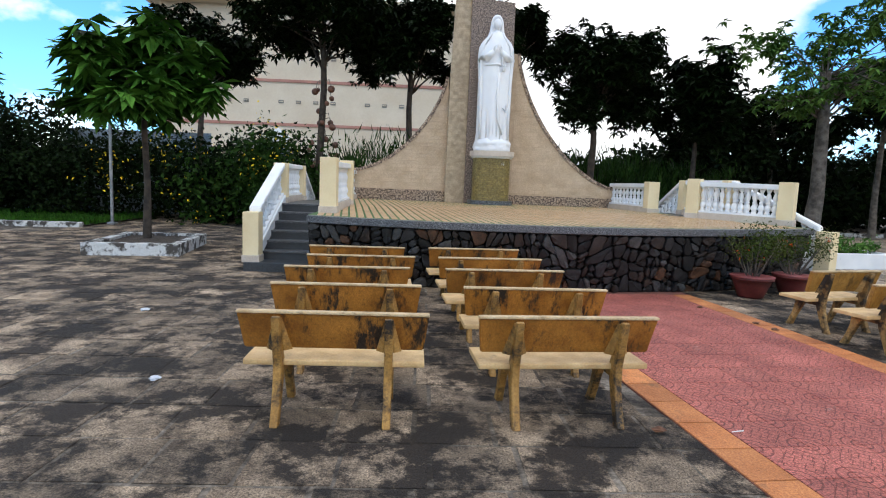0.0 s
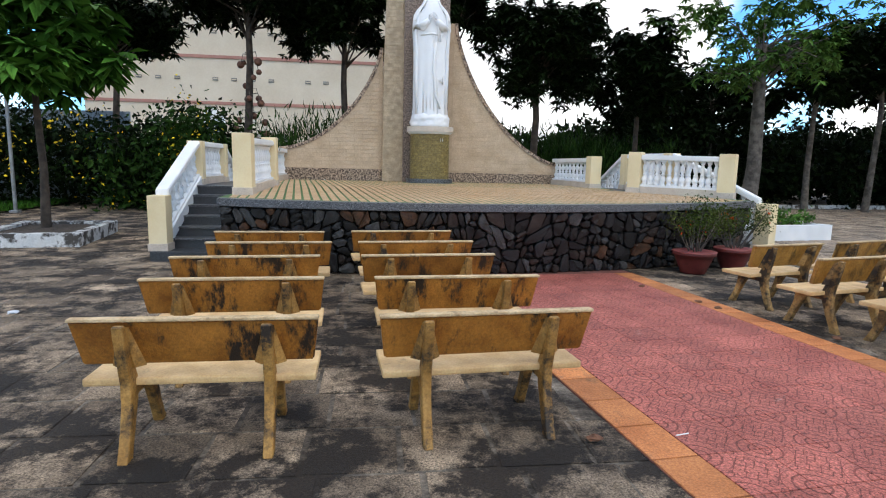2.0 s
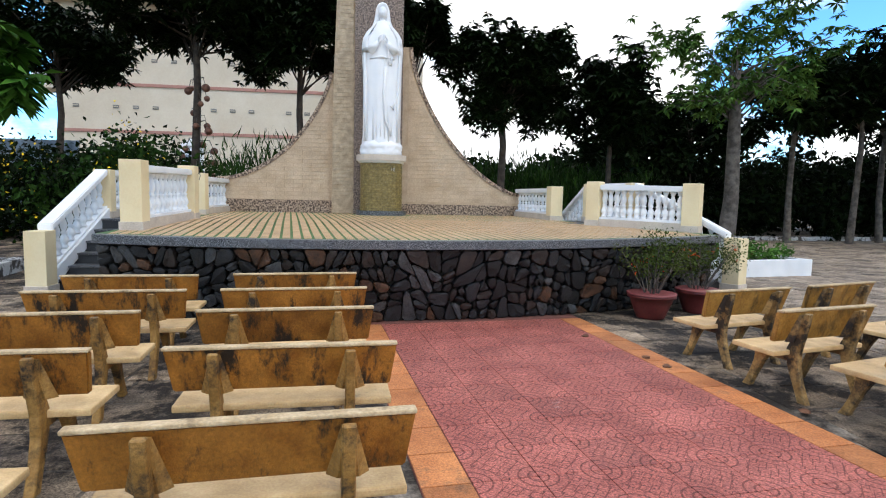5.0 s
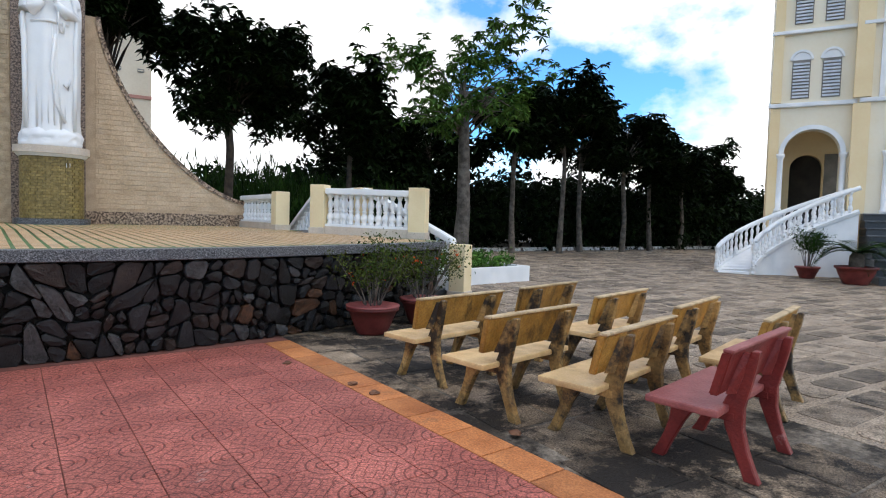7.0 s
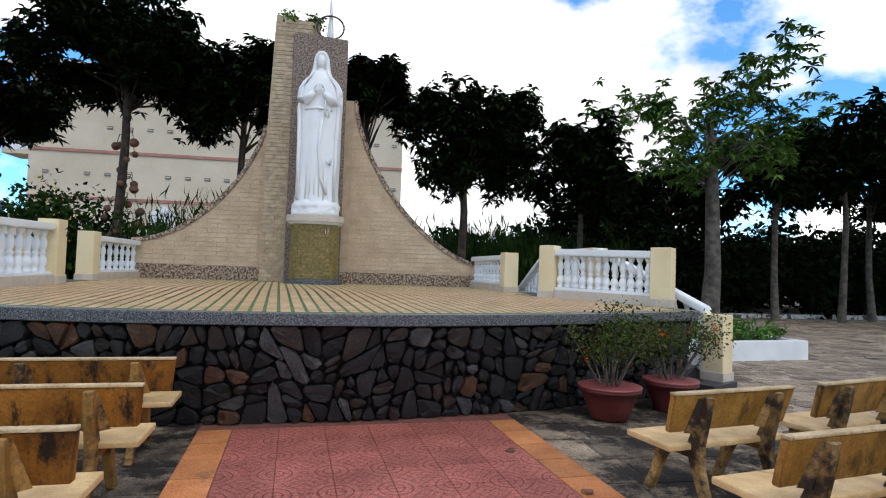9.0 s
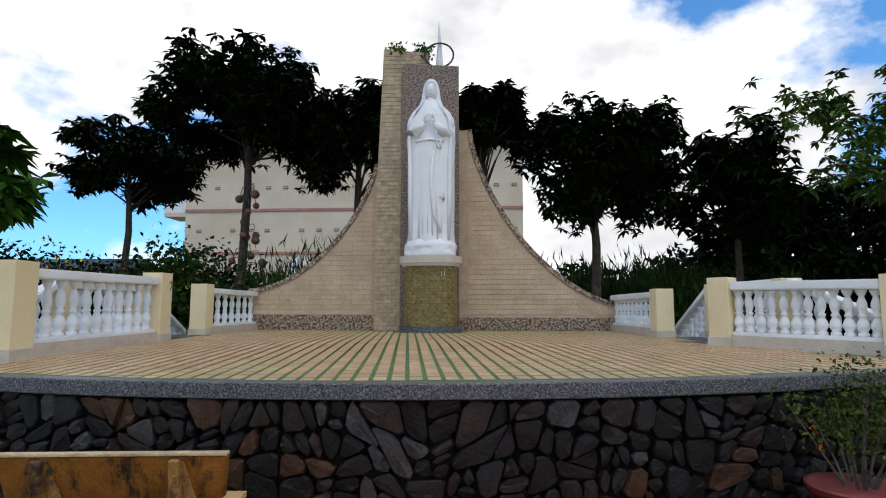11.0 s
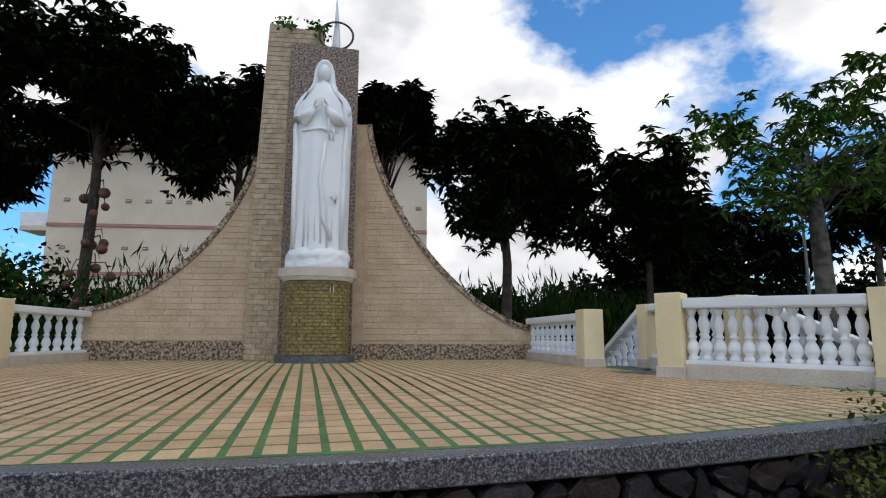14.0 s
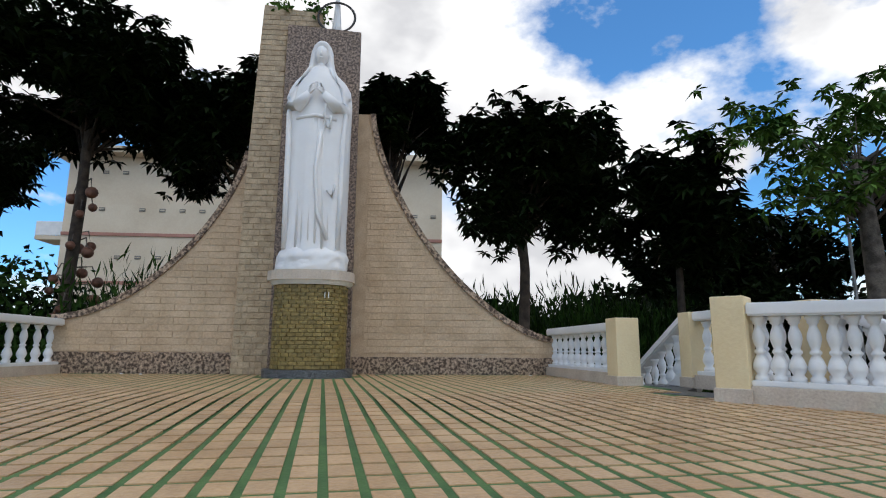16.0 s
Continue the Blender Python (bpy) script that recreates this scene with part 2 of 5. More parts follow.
M_LEG_R = mat("golden_bench_leg", (0.24, 0.125, 0.032), (0.47, 0.285, 0.10), 6, 0.55, 0.4, 60, vary=0.3, stain=(0.022, 0.014, 0.008), stain_scale=3.6, stain_at=(0.45, 0.57), fine_mix=0.22, gritty=0.6)
M_RIM = mat("worn_bench_edge", (0.40, 0.275, 0.14), (0.60, 0.445, 0.26), 9, 0.6, 0.3, 70, vary=0.1, stain=(0.08, 0.05, 0.025), stain_scale=7, stain_at=(0.60, 0.72), fine_mix=0.5)
M_BENCH = mat("ochre_stone_bench", (0.19, 0.066, 0.005), (0.43, 0.175, 0.026), 4.0, 0.45, 0.4, 60, vary=0.2, stain=(0.020, 0.012, 0.007), stain_scale=4.2, stain_at=(0.52, 0.60), fine_mix=0.2, gritty=0.65, streak=0.3)
M_LEG = mat("ochre_bench_leg", (0.24, 0.112, 0.018), (0.43, 0.235, 0.062), 6, 0.6, 0.4, 60, vary=0.15, stain=(0.02, 0.013, 0.008), stain_scale=4.0, stain_at=(0.48, 0.60), fine_mix=0.22, gritty=0.65)
M_SEAT = mat("cream_bench_seat", (0.54, 0.34, 0.145), (0.72, 0.49, 0.235), 7, 0.5, 0.15, 90, vary=0.12, stain=(0.20, 0.13, 0.07), stain_scale=5, stain_at=(0.60, 0.75))
M_RBENCH = mat("maroon_bench", (0.15, 0.011, 0.009), (0.25, 0.026, 0.020), 5, 0.5, 0.3, 60, stain=(0.36, 0.17, 0.15), stain_scale=6, stain_at=(0.66, 0.74))
M_RSEAT = mat("rose_bench_seat", (0.23, 0.048, 0.045), (0.33, 0.095, 0.085), 5, 0.5, 0.2, 60)
M_GREEN = mat("green_tile_line", (0.035, 0.105, 0.022), (0.075, 0.17, 0.042), 5, 0.6, 0.2)
M_PEACH = mat("peach_tile_bar", (0.47, 0.285, 0.145), (0.60, 0.39, 0.215), 3, 0.38, 0.3, 50, vary=0.1, island=True)
M_PEACHP = mat("peach_tile_bar_near", (0.47, 0.285, 0.145), (0.60, 0.39, 0.215), 3, 0.38, 0.3, 50, vary=0.1)
M_BARK = mat("grey_bark", (0.055, 0.045, 0.037), (0.17, 0.145, 0.12), 6, 0.9, 0.9, 35)
M_BARK_D = mat("brown_bark", (0.03, 0.022, 0.016), (0.085, 0.062, 0.045), 6, 0.9, 0.9, 35)
# Near-black green: the shade inside crowns and thickets is put into the leaf colour.
M_LEAF_SHADED = leaf_mat("shaded_leaf", (0.003, 0.007, 0.002), (0.010, 0.020, 0.005))
M_LEAF_M = leaf_mat("green_leaf", (0.045, 0.11, 0.02), (0.10, 0.20, 0.04))
M_LEAF_L = leaf_mat("light_leaf", (0.032, 0.078, 0.016), (0.11, 0.20, 0.042))
M_GRASS = leaf_mat("grass_blade", (0.015, 0.05, 0.006), (0.04, 0.11, 0.013))
M_SHRUB = leaf_mat("olive_shrub_leaf", (0.03, 0.05, 0.010), (0.085, 0.10, 0.024))
M_LEAF_T = leaf_mat("mid_green_leaf", (0.009, 0.024, 0.004), (0.028, 0.062, 0.011))
M_LEAF_P = leaf_mat("fresh_green_leaf", (0.018, 0.055, 0.007), (0.07, 0.17, 0.025))
M_FLOWER = leaf_mat("yellow_flower", (0.70, 0.45, 0.02), (0.85, 0.62, 0.04))
M_REDF = leaf_mat("orange_red_flower", (0.55, 0.06, 0.02), (0.75, 0.13, 0.03))
M_FRUIT = mat("brown_fruit", (0.10, 0.04, 0.025), (0.21, 0.09, 0.05), 8, 0.6, 0.3)
M_SOIL = mat("dark_soil", (0.03, 0.022, 0.015), (0.07, 0.05, 0.035), 8, 0.95, 0.8)
M_POT = mat("dark_red_pot", (0.10, 0.014, 0.012), (0.18, 0.032, 0.027), 4, 0.45, 0.15, 40)
M_WORN = mat("worn_white_kerb", (0.55, 0.55, 0.54), (0.72, 0.72, 0.71), 4, 0.8, 0.3, 40, stain=(0.06, 0.052, 0.045), stain_scale=4, stain_at=(0.46, 0.55))
M_BLDG = mat("cream_render", (0.60, 0.50, 0.375), (0.68, 0.585, 0.455), 0.4, 0.85, 0.1, 8, fine_mix=0.12)
M_BAND = mat("pink_band", (0.36, 0.17, 0.13), (0.44, 0.22, 0.17), 1, 0.8, 0.1)
M_VENT = mat("grey_vent", (0.16, 0.15, 0.13), (0.25, 0.23, 0.21), 3, 0.8, 0.1)
M_CHURCH = mat("church_yellow", (0.80, 0.61, 0.34), (0.85, 0.68, 0.41), 0.8, 0.75, 0.1, 12, fine_mix=0.1)
M_CREAM = mat("church_cream", (0.80, 0.71, 0.54), (0.85, 0.77, 0.61), 0.8, 0.75, 0.1, 12, fine_mix=0.1)
M_LOUV = mat("pale_louvre", (0.50, 0.53, 0.58), (0.62, 0.65, 0.70), 3, 0.6, 0.1)
M_DOOR = mat("dark_wood_door", (0.045, 0.009, 0.005), (0.11, 0.024, 0.011), 9, 0.5, 0.2)
M_METAL = mat("grey_metal", (0.20, 0.21, 0.22), (0.34, 0.35, 0.36), 5, 0.5, 0.1, 40, metal=0.5)
M_SHEET = mat("blue_grey_sheet", (0.13, 0.17, 0.22), (0.22, 0.27, 0.32), 2, 0.55, 0.1)
M_IRON = mat("dark_iron", (0.03, 0.03, 0.032), (0.07, 0.07, 0.07), 8, 0.5, 0.1, metal=0.6)
M_PASSAGE_SHADE = mat("passage_shade", (0.03, 0.025, 0.02), (0.06, 0.05, 0.04), 2, 0.9, 0.1)


# ---- mesh helpers ----
def part(name, bm, material, parent, label="", smooth=False):
    me = bpy.data.meshes.new(name)
    bm.normal_update()
    bm.to_mesh(me)
    bm.free()
    me.materials.append(material)
    if smooth:
        me.polygons.foreach_set("use_smooth", [True] * len(me.polygons))
    ob = new(name, me)
    ob.parent = parent
    return tagged(ob, label)


def pydata(name, verts, faces, material, parent=None, smooth=False):
    me = bpy.data.meshes.new(name)
    me.from_pydata(verts, [], faces)
    me.materials.append(material)
    if smooth:
        me.polygons.foreach_set("use_smooth", [True] * len(me.polygons))
    me.update()
    ob = new(name, me)
    ob.parent = parent
    return ob


def piece(name, me, parent, m):
    ob = new(name, me)
    ob.parent = parent
    ob.matrix_basis = m
    return ob


def thing(name, label, category, m=None, group="", kind=""):
    ob = new(name)
    ob.empty_display_size = 0.1
    if m is not None:
        ob.matrix_basis = m
    return tagged(ob, label, category, group, kind)


FAR_S = 1.4
FAR = Matrix.Translation((1.42 * (1 - FAR_S), 12.42 - 12.3 * FAR_S, 0)) @ Matrix.Diagonal((FAR_S, FAR_S, FAR_S, 1))


def far(ob, dz=0.0):
    """Sets a thing of the surroundings out from the plan of the grounds, which is drawn at 1 : 1.4 round the pylon's foot."""
    ob.matrix_basis = Matrix.Translation((0, 0, dz)) @ FAR @ ob.matrix_basis
    return ob


def box(bm, x0, x1, y0, y1, z0, z1, bev=0.0):
    vs = [bm.verts.new(p) for p in ((x0, y0, z0), (x1, y0, z0), (x1, y1, z0), (x0, y1, z0), (x0, y0, z1), (x1, y0, z1), (x1, y1, z1), (x0, y1, z1))]
    fs = [bm.faces.new([vs[i] for i in f]) for f in ((3, 2, 1, 0), (4, 5, 6, 7), (0, 1, 5, 4), (1, 2, 6, 5), (2, 3, 7, 6), (3, 0, 4, 7))]
    if bev:
        bmesh.ops.bevel(bm, geom=list({e for f in fs for e in f.edges}), offset=bev, segments=2, affect="EDGES", profile=0.6)
    return vs


def boxed(*a, bev=0.0):
    bm = bmesh.new()
    box(bm, *a, bev=bev)
    return bm


def prism(pts, lo, hi, bev=0.0):
    """A polygon in the plan, raised from lo to hi; both may be functions of (x, y)."""
    bm = bmesh.new()
    f = lo if callable(lo) else (lambda x, y: lo)
    g = hi if callable(hi) else (lambda x, y: hi)
    a = [bm.verts.new((x, y, f(x, y))) for x, y in pts]
    b = [bm.verts.new((x, y, g(x, y))) for x, y in pts]
    bm.faces.new(b)
    bm.faces.new(a[::-1])
    for i in range(len(pts)):
        j = (i + 1) % len(pts)
        bm.faces.new((a[i], a[j], b[j], b[i]))
    bmesh.ops.recalc_face_normals(bm, faces=bm.faces)
    if bev:
        bmesh.ops.bevel(bm, geom=list(bm.edges), offset=bev, segments=1, affect="EDGES")
    return bm


def slab_xz(pts, y0, y1, bev=0.0):
    """A polygon in the xz plane, thick from y0 to y1."""
    bm = bmesh.new()
    a = [bm.verts.new((x, y0, z)) for x, z in pts]
    b = [bm.verts.new((x, y1, z)) for x, z in pts]
    bm.faces.new(a)
    bm.faces.new(b[::-1])
    for i in range(len(pts)):
        j = (i + 1) % len(pts)
        bm.faces.new((a[j], a[i], b[i], b[j]))
    bmesh.ops.recalc_face_normals(bm, faces=bm.faces)
    if bev:
        bmesh.ops.bevel(bm, geom=list(bm.edges), offset=bev, segments=2, affect="EDGES")
    return bm


def rings(bm, loops, cap=True):
    rows = [[bm.verts.new(p) for p in lp] for lp in loops]
    n = len(rows[0])
    for a, b in zip(rows, rows[1:]):
        for i in range(n):
            j = (i + 1) % n
            bm.faces.new((a[i], a[j], b[j], b[i]))
    if cap:
        bm.faces.new(rows[0][::-1])
        bm.faces.new(rows[-1])


def lathe(profile, n=12, at=(0, 0, 0), bm=None):
    bm = bm or bmesh.new()
    rings(bm, [[(at[0] + r * math.cos(2 * math.pi * i / n), at[1] + r * math.sin(2 * math.pi * i / n), at[2] + z) for i in range(n)] for r, z in profile])
    return bm


def tube(pts, radii, n=7, bm=None):
    bm = bm or bmesh.new()
    loops = []
    for k, p in enumerate(pts):
        p = Vector(p)
        d = (Vector(pts[min(k + 1, len(pts) - 1)]) - Vector(pts[max(k - 1, 0)])).normalized()
        s = d.orthogonal().normalized() if abs(d.z) < 0.9 else d.cross(Vector((0, 1, 0))).normalized()
        u = d.cross(s).normalized()
        r = radii[k] if isinstance(radii, (list, tuple)) else radii
        loops.append([tuple(p + r * (math.cos(2 * math.pi * i / n) * s + math.sin(2 * math.pi * i / n) * u)) for i in range(n)])
    rings(bm, loops)
    bmesh.ops.recalc_face_normals(bm, faces=bm.faces)
    return bm


def leaves(name, centres, per, spread, size, material, parent, rnd, long=1.8, droop=0.3, label=""):
    """Many small rhombic leaves round the given centres."""
    vs, fs = [], []
    for c in centres:
        for _ in range(per):
            q = Vector((rnd.gauss(0, 1) * spread[0], rnd.gauss(0, 1) * spread[1], rnd.gauss(0, 1) * spread[2])) + Vector(c)
            d = Vector((rnd.uniform(-1, 1), rnd.uniform(-1, 1), rnd.uniform(-1, 0.6) - droop if long < 6 else rnd.uniform(1.2, 3.0))).normalized()
            s = d.cross(Vector((rnd.uniform(-1, 1), rnd.uniform(-1, 1), rnd.uniform(-1, 1)))).normalized()
            L = size * rnd.uniform(0.6, 1.3)
            b = len(vs)
            up = d.cross(s) * L * 0.12
            vs += [tuple(q), tuple(q + d * L * 0.45 + s * L / long / 2 + up), tuple(q + d * L), tuple(q + d * L * 0.45 - s * L / long / 2 + up)]
            fs.append((b, b + 1, b + 2, b + 3))
    ob = pydata(name, vs, fs, material, parent)
    return tagged(ob, label)


def rosettes(name, centres, per, spread, size, material, parent, rnd, long=2.5):
    """Whorls of drooping lance-shaped leaves at the twig ends, as on broad-leaved tropical trees."""
    vs, fs = [], []
    for c in centres:
        for _ in range(per):
            q = Vector((rnd.gauss(0, 1) * spread[0], rnd.gauss(0, 1) * spread[1], rnd.gauss(0, 1) * spread[2])) + Vector(c)
            a0, tilt = rnd.uniform(0, 6.28), rnd.uniform(-0.3, 0.3)
            for k in range(9):
                a = a0 + k * 0.7 + rnd.uniform(-0.2, 0.2)
                e = rnd.uniform(-0.7, 0.35) + tilt * math.cos(a)
                L = size * rnd.uniform(0.6, 1.15)
                d = Vector((math.cos(a) * math.cos(e), math.sin(a) * math.cos(e), math.sin(e)))
                s = Vector((-math.sin(a), math.cos(a), rnd.uniform(-0.4, 0.4))) * (L / long / 2)
                mid = q + d * L * 0.5
                tip = q + d * L - Vector((0, 0, L * rnd.uniform(0.1, 0.4)))
                b = len(vs)
                vs += [tuple(q), tuple(mid + s), tuple(tip), tuple(mid - s)]
                fs.append((b, b + 1, b + 2, b + 3))
    return tagged(pydata(name, vs, fs, material, parent))


def tree(label, x, y, trunk_h, trunk_r, cz, rx, rz, seed, leaf, clumps=26, per=150, size=0.2, lean=0.0, category="tree", z0=0.0, group="", bark=None, spread=0.16, long=1.8, bare=0.4, name="tree", whorl=0, limb=3, lobe=0.36, thin=0.3, near=False):
    rnd = random.Random(seed)
    t = thing(name, label, category, pose(x, y, z0), group)
    if not near:
        far(t, -0.2)
    top = Vector((lean, rnd.uniform(-0.1, 0.1), trunk_h))
    if whorl:
        top.z += 0.45 * rz
    bend = [Vector((0, 0, -0.15)), Vector((0, 0, 0)), top * 0.33 + Vector((rnd.uniform(-1, 1), rnd.uniform(-1, 1), 0)) * trunk_r, top * 0.66 + Vector((rnd.uniform(-1, 1), rnd.uniform(-1, 1), 0)) * trunk_r, top]
    bm = tube(bend, [trunk_r * 1.7, trunk_r * 1.35, trunk_r, trunk_r * 0.85, trunk_r * 0.55], 9)
    centres = []
    lobes = []
    for i in range(9):
        a, e = 2.4 * i + rnd.uniform(-0.5, 0.5), rnd.uniform(-0.8, 0.95)
        lobes.append((Vector((lean + rx * 0.66 * math.cos(a) * math.cos(e), rx * 0.66 * math.sin(a) * math.cos(e), cz + rz * 0.66 * math.sin(e))), rnd.uniform(0.26, 0.5) if not whorl else rnd.uniform(0.6, 1.15) * lobe))
    big = 1.25 * lobe if whorl else 0.55
    lobes += [(Vector((lean, 0, cz + rz * 0.4)), big), (Vector((lean, 0, cz - rz * 0.1)), big)]
    if whorl:
        lobes += [(Vector((lean + rx * rnd.uniform(-0.9, 0.9), rx * rnd.uniform(-0.9, 0.9), cz + rz * rnd.uniform(-0.6, 0.8))), 0.6 * lobe) for _ in range(5)]
    for i in range(clumps):
        lo, lr = lobes[i % len(lobes)]
        d = Vector((rnd.gauss(0, 1), rnd.gauss(0, 1), rnd.gauss(0, 1))).normalized() * rnd.uniform(0.4, 1.0)
        c = lo + Vector((d.x * rx * lr, d.y * rx * lr, d.z * rz * lr))
        centres.append(c)
        if i % limb == 0:
            st = top * rnd.uniform(0.72, 1.0)
            mid = (st + c) / 2 + Vector((0, 0, 0.12 * rz))
            tube([st, mid, c], [trunk_r * thin, trunk_r * thin * 0.6, trunk_r * thin * 0.25], 5, bm)
    part("trunk", bm, bark or M_BARK, t, smooth=True)
    if whorl:
        rosettes("crown", centres, whorl, (rx * spread * 0.7, rx * spread * 0.7, rz * spread * 0.6), size, leaf, t, rnd)
        return t
    leaves("crown", centres, per, (rx * spread * 0.8, rx * spread * 0.8, rz * spread * 0.8), size, leaf, t, rnd, long)
    return t


# ---- ground ----
PATH_A = radians(5.8)
PC = (3.56, 5.15)


def path_xy(u, v):
    """u across the red walk from its middle, v along it from the platform's foot."""
    return PC[0] + u * math.cos(PATH_A) - v * math.sin(PATH_A), PC[1] + u * math.sin(PATH_A) + v * math.cos(PATH_A)


def front(x):
    """The front edge of the platform in plan."""
    d = x - 2.7
    return 4.72 + 0.05 * d + 0.045 * d * d


def floor_z(x, y):
    return 1.035 + min(1.0, max(0.0, (y - 4.8) / 3.2)) * 0.067


tagged(pydata("ground", [(-900, -900, -0.006), (900, -900, -0.006), (900, 900, -0.006), (-900, 900, -0.006)], [(0, 1, 2, 3)], M_JOINT), "stained concrete forecourt ground with pale cement joints", "ground", kind="structure")
rnd = random.Random(5)
paving = thing("pavement", "old weathered concrete paver forecourt, stained dark by damp", "pavement", kind="structure")
HALF, BORD = 1.17, 0.29


def on_walk(x, y):
    dx, dy = x - PC[0], y - PC[1]
    u, v = dx * math.cos(PATH_A) + dy * math.sin(PATH_A), -dx * math.sin(PATH_A) + dy * math.cos(PATH_A)
    return abs(u) < HALF + BORD - 0.05 and v < 1.2


near_p, far_p = [], []
SLAB_X = 7.2
P = 0.52
for iy in range(-18, 46):
    for ix in range(-26, 60):
        x, y = ix * P + (0.5 * P if iy % 2 else 0) * 0.4, iy * P
        if on_walk(x, y) or (-1.0 < x < 7.3 and y > front(x) + 0.5 and y < 12.6):
            continue
        if x < -9.0 and y > 11.2 or x > SLAB_X:
            continue
        (near_p if (-4.5 < x < 8.6 and -4.0 < y < 5.6) else far_p).append((x, y))
near_p.sort(key=lambda p: (p[0] - 1.6) ** 2 + (p[1] - 0.8) ** 2)
far_p += near_p[300:]
near_p = near_p[:300]
PAVER_M = []
for k in range(6):
    bm = boxed(-P / 2 + 0.016, P / 2 - 0.016, -P / 2 + 0.016, P / 2 - 0.016, -0.04, 0, bev=0.005)
    for v in bm.verts:
        v.co.x += rnd.uniform(-0.011, 0.011)
        v.co.y += rnd.uniform(-0.011, 0.011)
    me = bpy.data.meshes.new("paver")
    bm.to_mesh(me)
    bm.free()
    me.materials.append(M_PAVER)
    PAVER_M.append(me)


# ---- stone platform ----
NF = 40
XL, XR = -0.98, 7.66
fx = [XL + (XR - XL) * i / NF for i in range(NF + 1)]
back_pts = [(6.02, 8.98), (6.50, 9.3), (6.46, 11.0), (6.40, 12.6), (-1.36, 12.7), (-1.36, 10.0), (-0.98, 9.9)]
edge_pts = [(x, front(x)) for x in fx]
plat = thing("platform", "raised grotto platform faced in dark field stone with a granite rim", "platform", kind="structure")
core = prism([(x, y + 0.13) for x, y in edge_pts] + back_pts, -0.02, lambda x, y: floor_z(x, y) - 0.10)
for v in core.verts:
    if v.co.z < 0.1 and v.co.y < front(v.co.x) + 0.2:
        v.co.y += 0.21
part("core", core, M_MORTAR, plat)
rim = [(x, front(x)) for x in fx] + [(x, front(x) + 0.13) for x in fx[::-1]]
part("rim", prism(rim, lambda x, y: floor_z(x, y) - 0.11, lambda x, y: floor_z(x, y), bev=0.008), M_GRANITE, plat, "grey speckled granite rim")
part("floor_core", prism([(x, front(x) + 0.12) for x in fx] + back_pts, lambda x, y: floor_z(x, y) - 0.10, lambda x, y: floor_z(x, y) - 0.02), M_MORTAR, plat)
part("floor_bed", prism([(x, front(x) + 0.128) for x in fx] + back_pts, lambda x, y: floor_z(x, y) - 0.018, lambda x, y: floor_z(x, y) + 0.001), M_GREEN, plat, "green tile ground between peach bars")


def rock_cells(width, height, n, seed):
    """Angular pieces of random rubble: the face is broken again and again along tilted lines."""
    r = random.Random(seed)
    k = round(width / 0.9)
    lo = [0.0] + [width * i / k + r.uniform(-0.2, 0.2) for i in range(1, k)] + [width]
    hi = [0.0] + [width * i / k + r.uniform(-0.2, 0.2) for i in range(1, k)] + [width]
    todo = [[(lo[i], 0.0), (lo[i + 1], 0.0), (hi[i + 1], height), (hi[i], height)] for i in range(k)]
    out = []
    while todo:
        poly = todo.pop()
        area = abs(sum(a[0] * b[1] - b[0] * a[1] for a, b in zip(poly, poly[1:] + poly[:1]))) / 2
        xs, ys = [p[0] for p in poly], [p[1] for p in poly]
        w, h = max(xs) - min(xs), max(ys) - min(ys)
        if area < r.choice((0.022, 0.035, 0.05, 0.065)) and max(w, h) < 0.42:
            cut = []
            for i, b in enumerate(poly):
                a, c = poly[i - 1], poly[(i + 1) % len(poly)]
                for e in (a, c):
                    f = min(0.42, r.uniform(0.025, 0.06) / max(0.01, math.dist(b, e)))
                    cut.append((b[0] + f * (e[0] - b[0]), b[1] + f * (e[1] - b[1])))
            out.append(cut)
            continue
        base = 0.0 if w > h else math.pi / 2
        a = base + r.uniform(-0.5, 0.5)
        nx, ny = math.cos(a), math.sin(a)
        f = r.uniform(0.38, 0.62)
        cx, cy = sum(xs) / len(xs), sum(ys) / len(ys)
        cx, cy = cx + (f - 0.5) * w * abs(nx), cy + (f - 0.5) * h * abs(ny)
        for sg in (1, -1):
            half = []
            for p, q in zip(poly, poly[1:] + poly[:1]):
                sp, sq = sg * ((p[0] - cx) * nx + (p[1] - cy) * ny), sg * ((q[0] - cx) * nx + (q[1] - cy) * ny)
                if sp <= 0:
                    half.append(p)
                if (sp < 0) != (sq < 0) and sp != sq:
                    t = sp / (sp - sq)
                    half.append((p[0] + t * (q[0] - p[0]), p[1] + t * (q[1] - p[1])))
            if len(half) >= 3:
                todo.append(half)
    return out[:n]


WALL_H = 0.922
slen = [0.0]
for a, b in zip(edge_pts, edge_pts[1:]):
    slen.append(slen[-1] + math.dist(a, b))


def wall_at(s, z, proud):
    """A point on the battered stone face: s along it, z up."""
    s = max(0.0, min(slen[-1] - 1e-6, s))
    i = max(k for k in range(NF) if slen[k] <= s)
    k = (s - slen[i]) / (slen[i + 1] - slen[i])
    x, y = edge_pts[i][0] + k * (edge_pts[i + 1][0] - edge_pts[i][0]), edge_pts[i][1] + k * (edge_pts[i + 1][1] - edge_pts[i][1])
    tx, ty = edge_pts[i + 1][0] - edge_pts[i][0], edge_pts[i + 1][1] - edge_pts[i][1]
    n = math.hypot(tx, ty)
    off = 0.10 + 0.22 * (1 - z / WALL_H) - 0.04 - proud
    return x - ty / n * off, y + tx / n * off, z


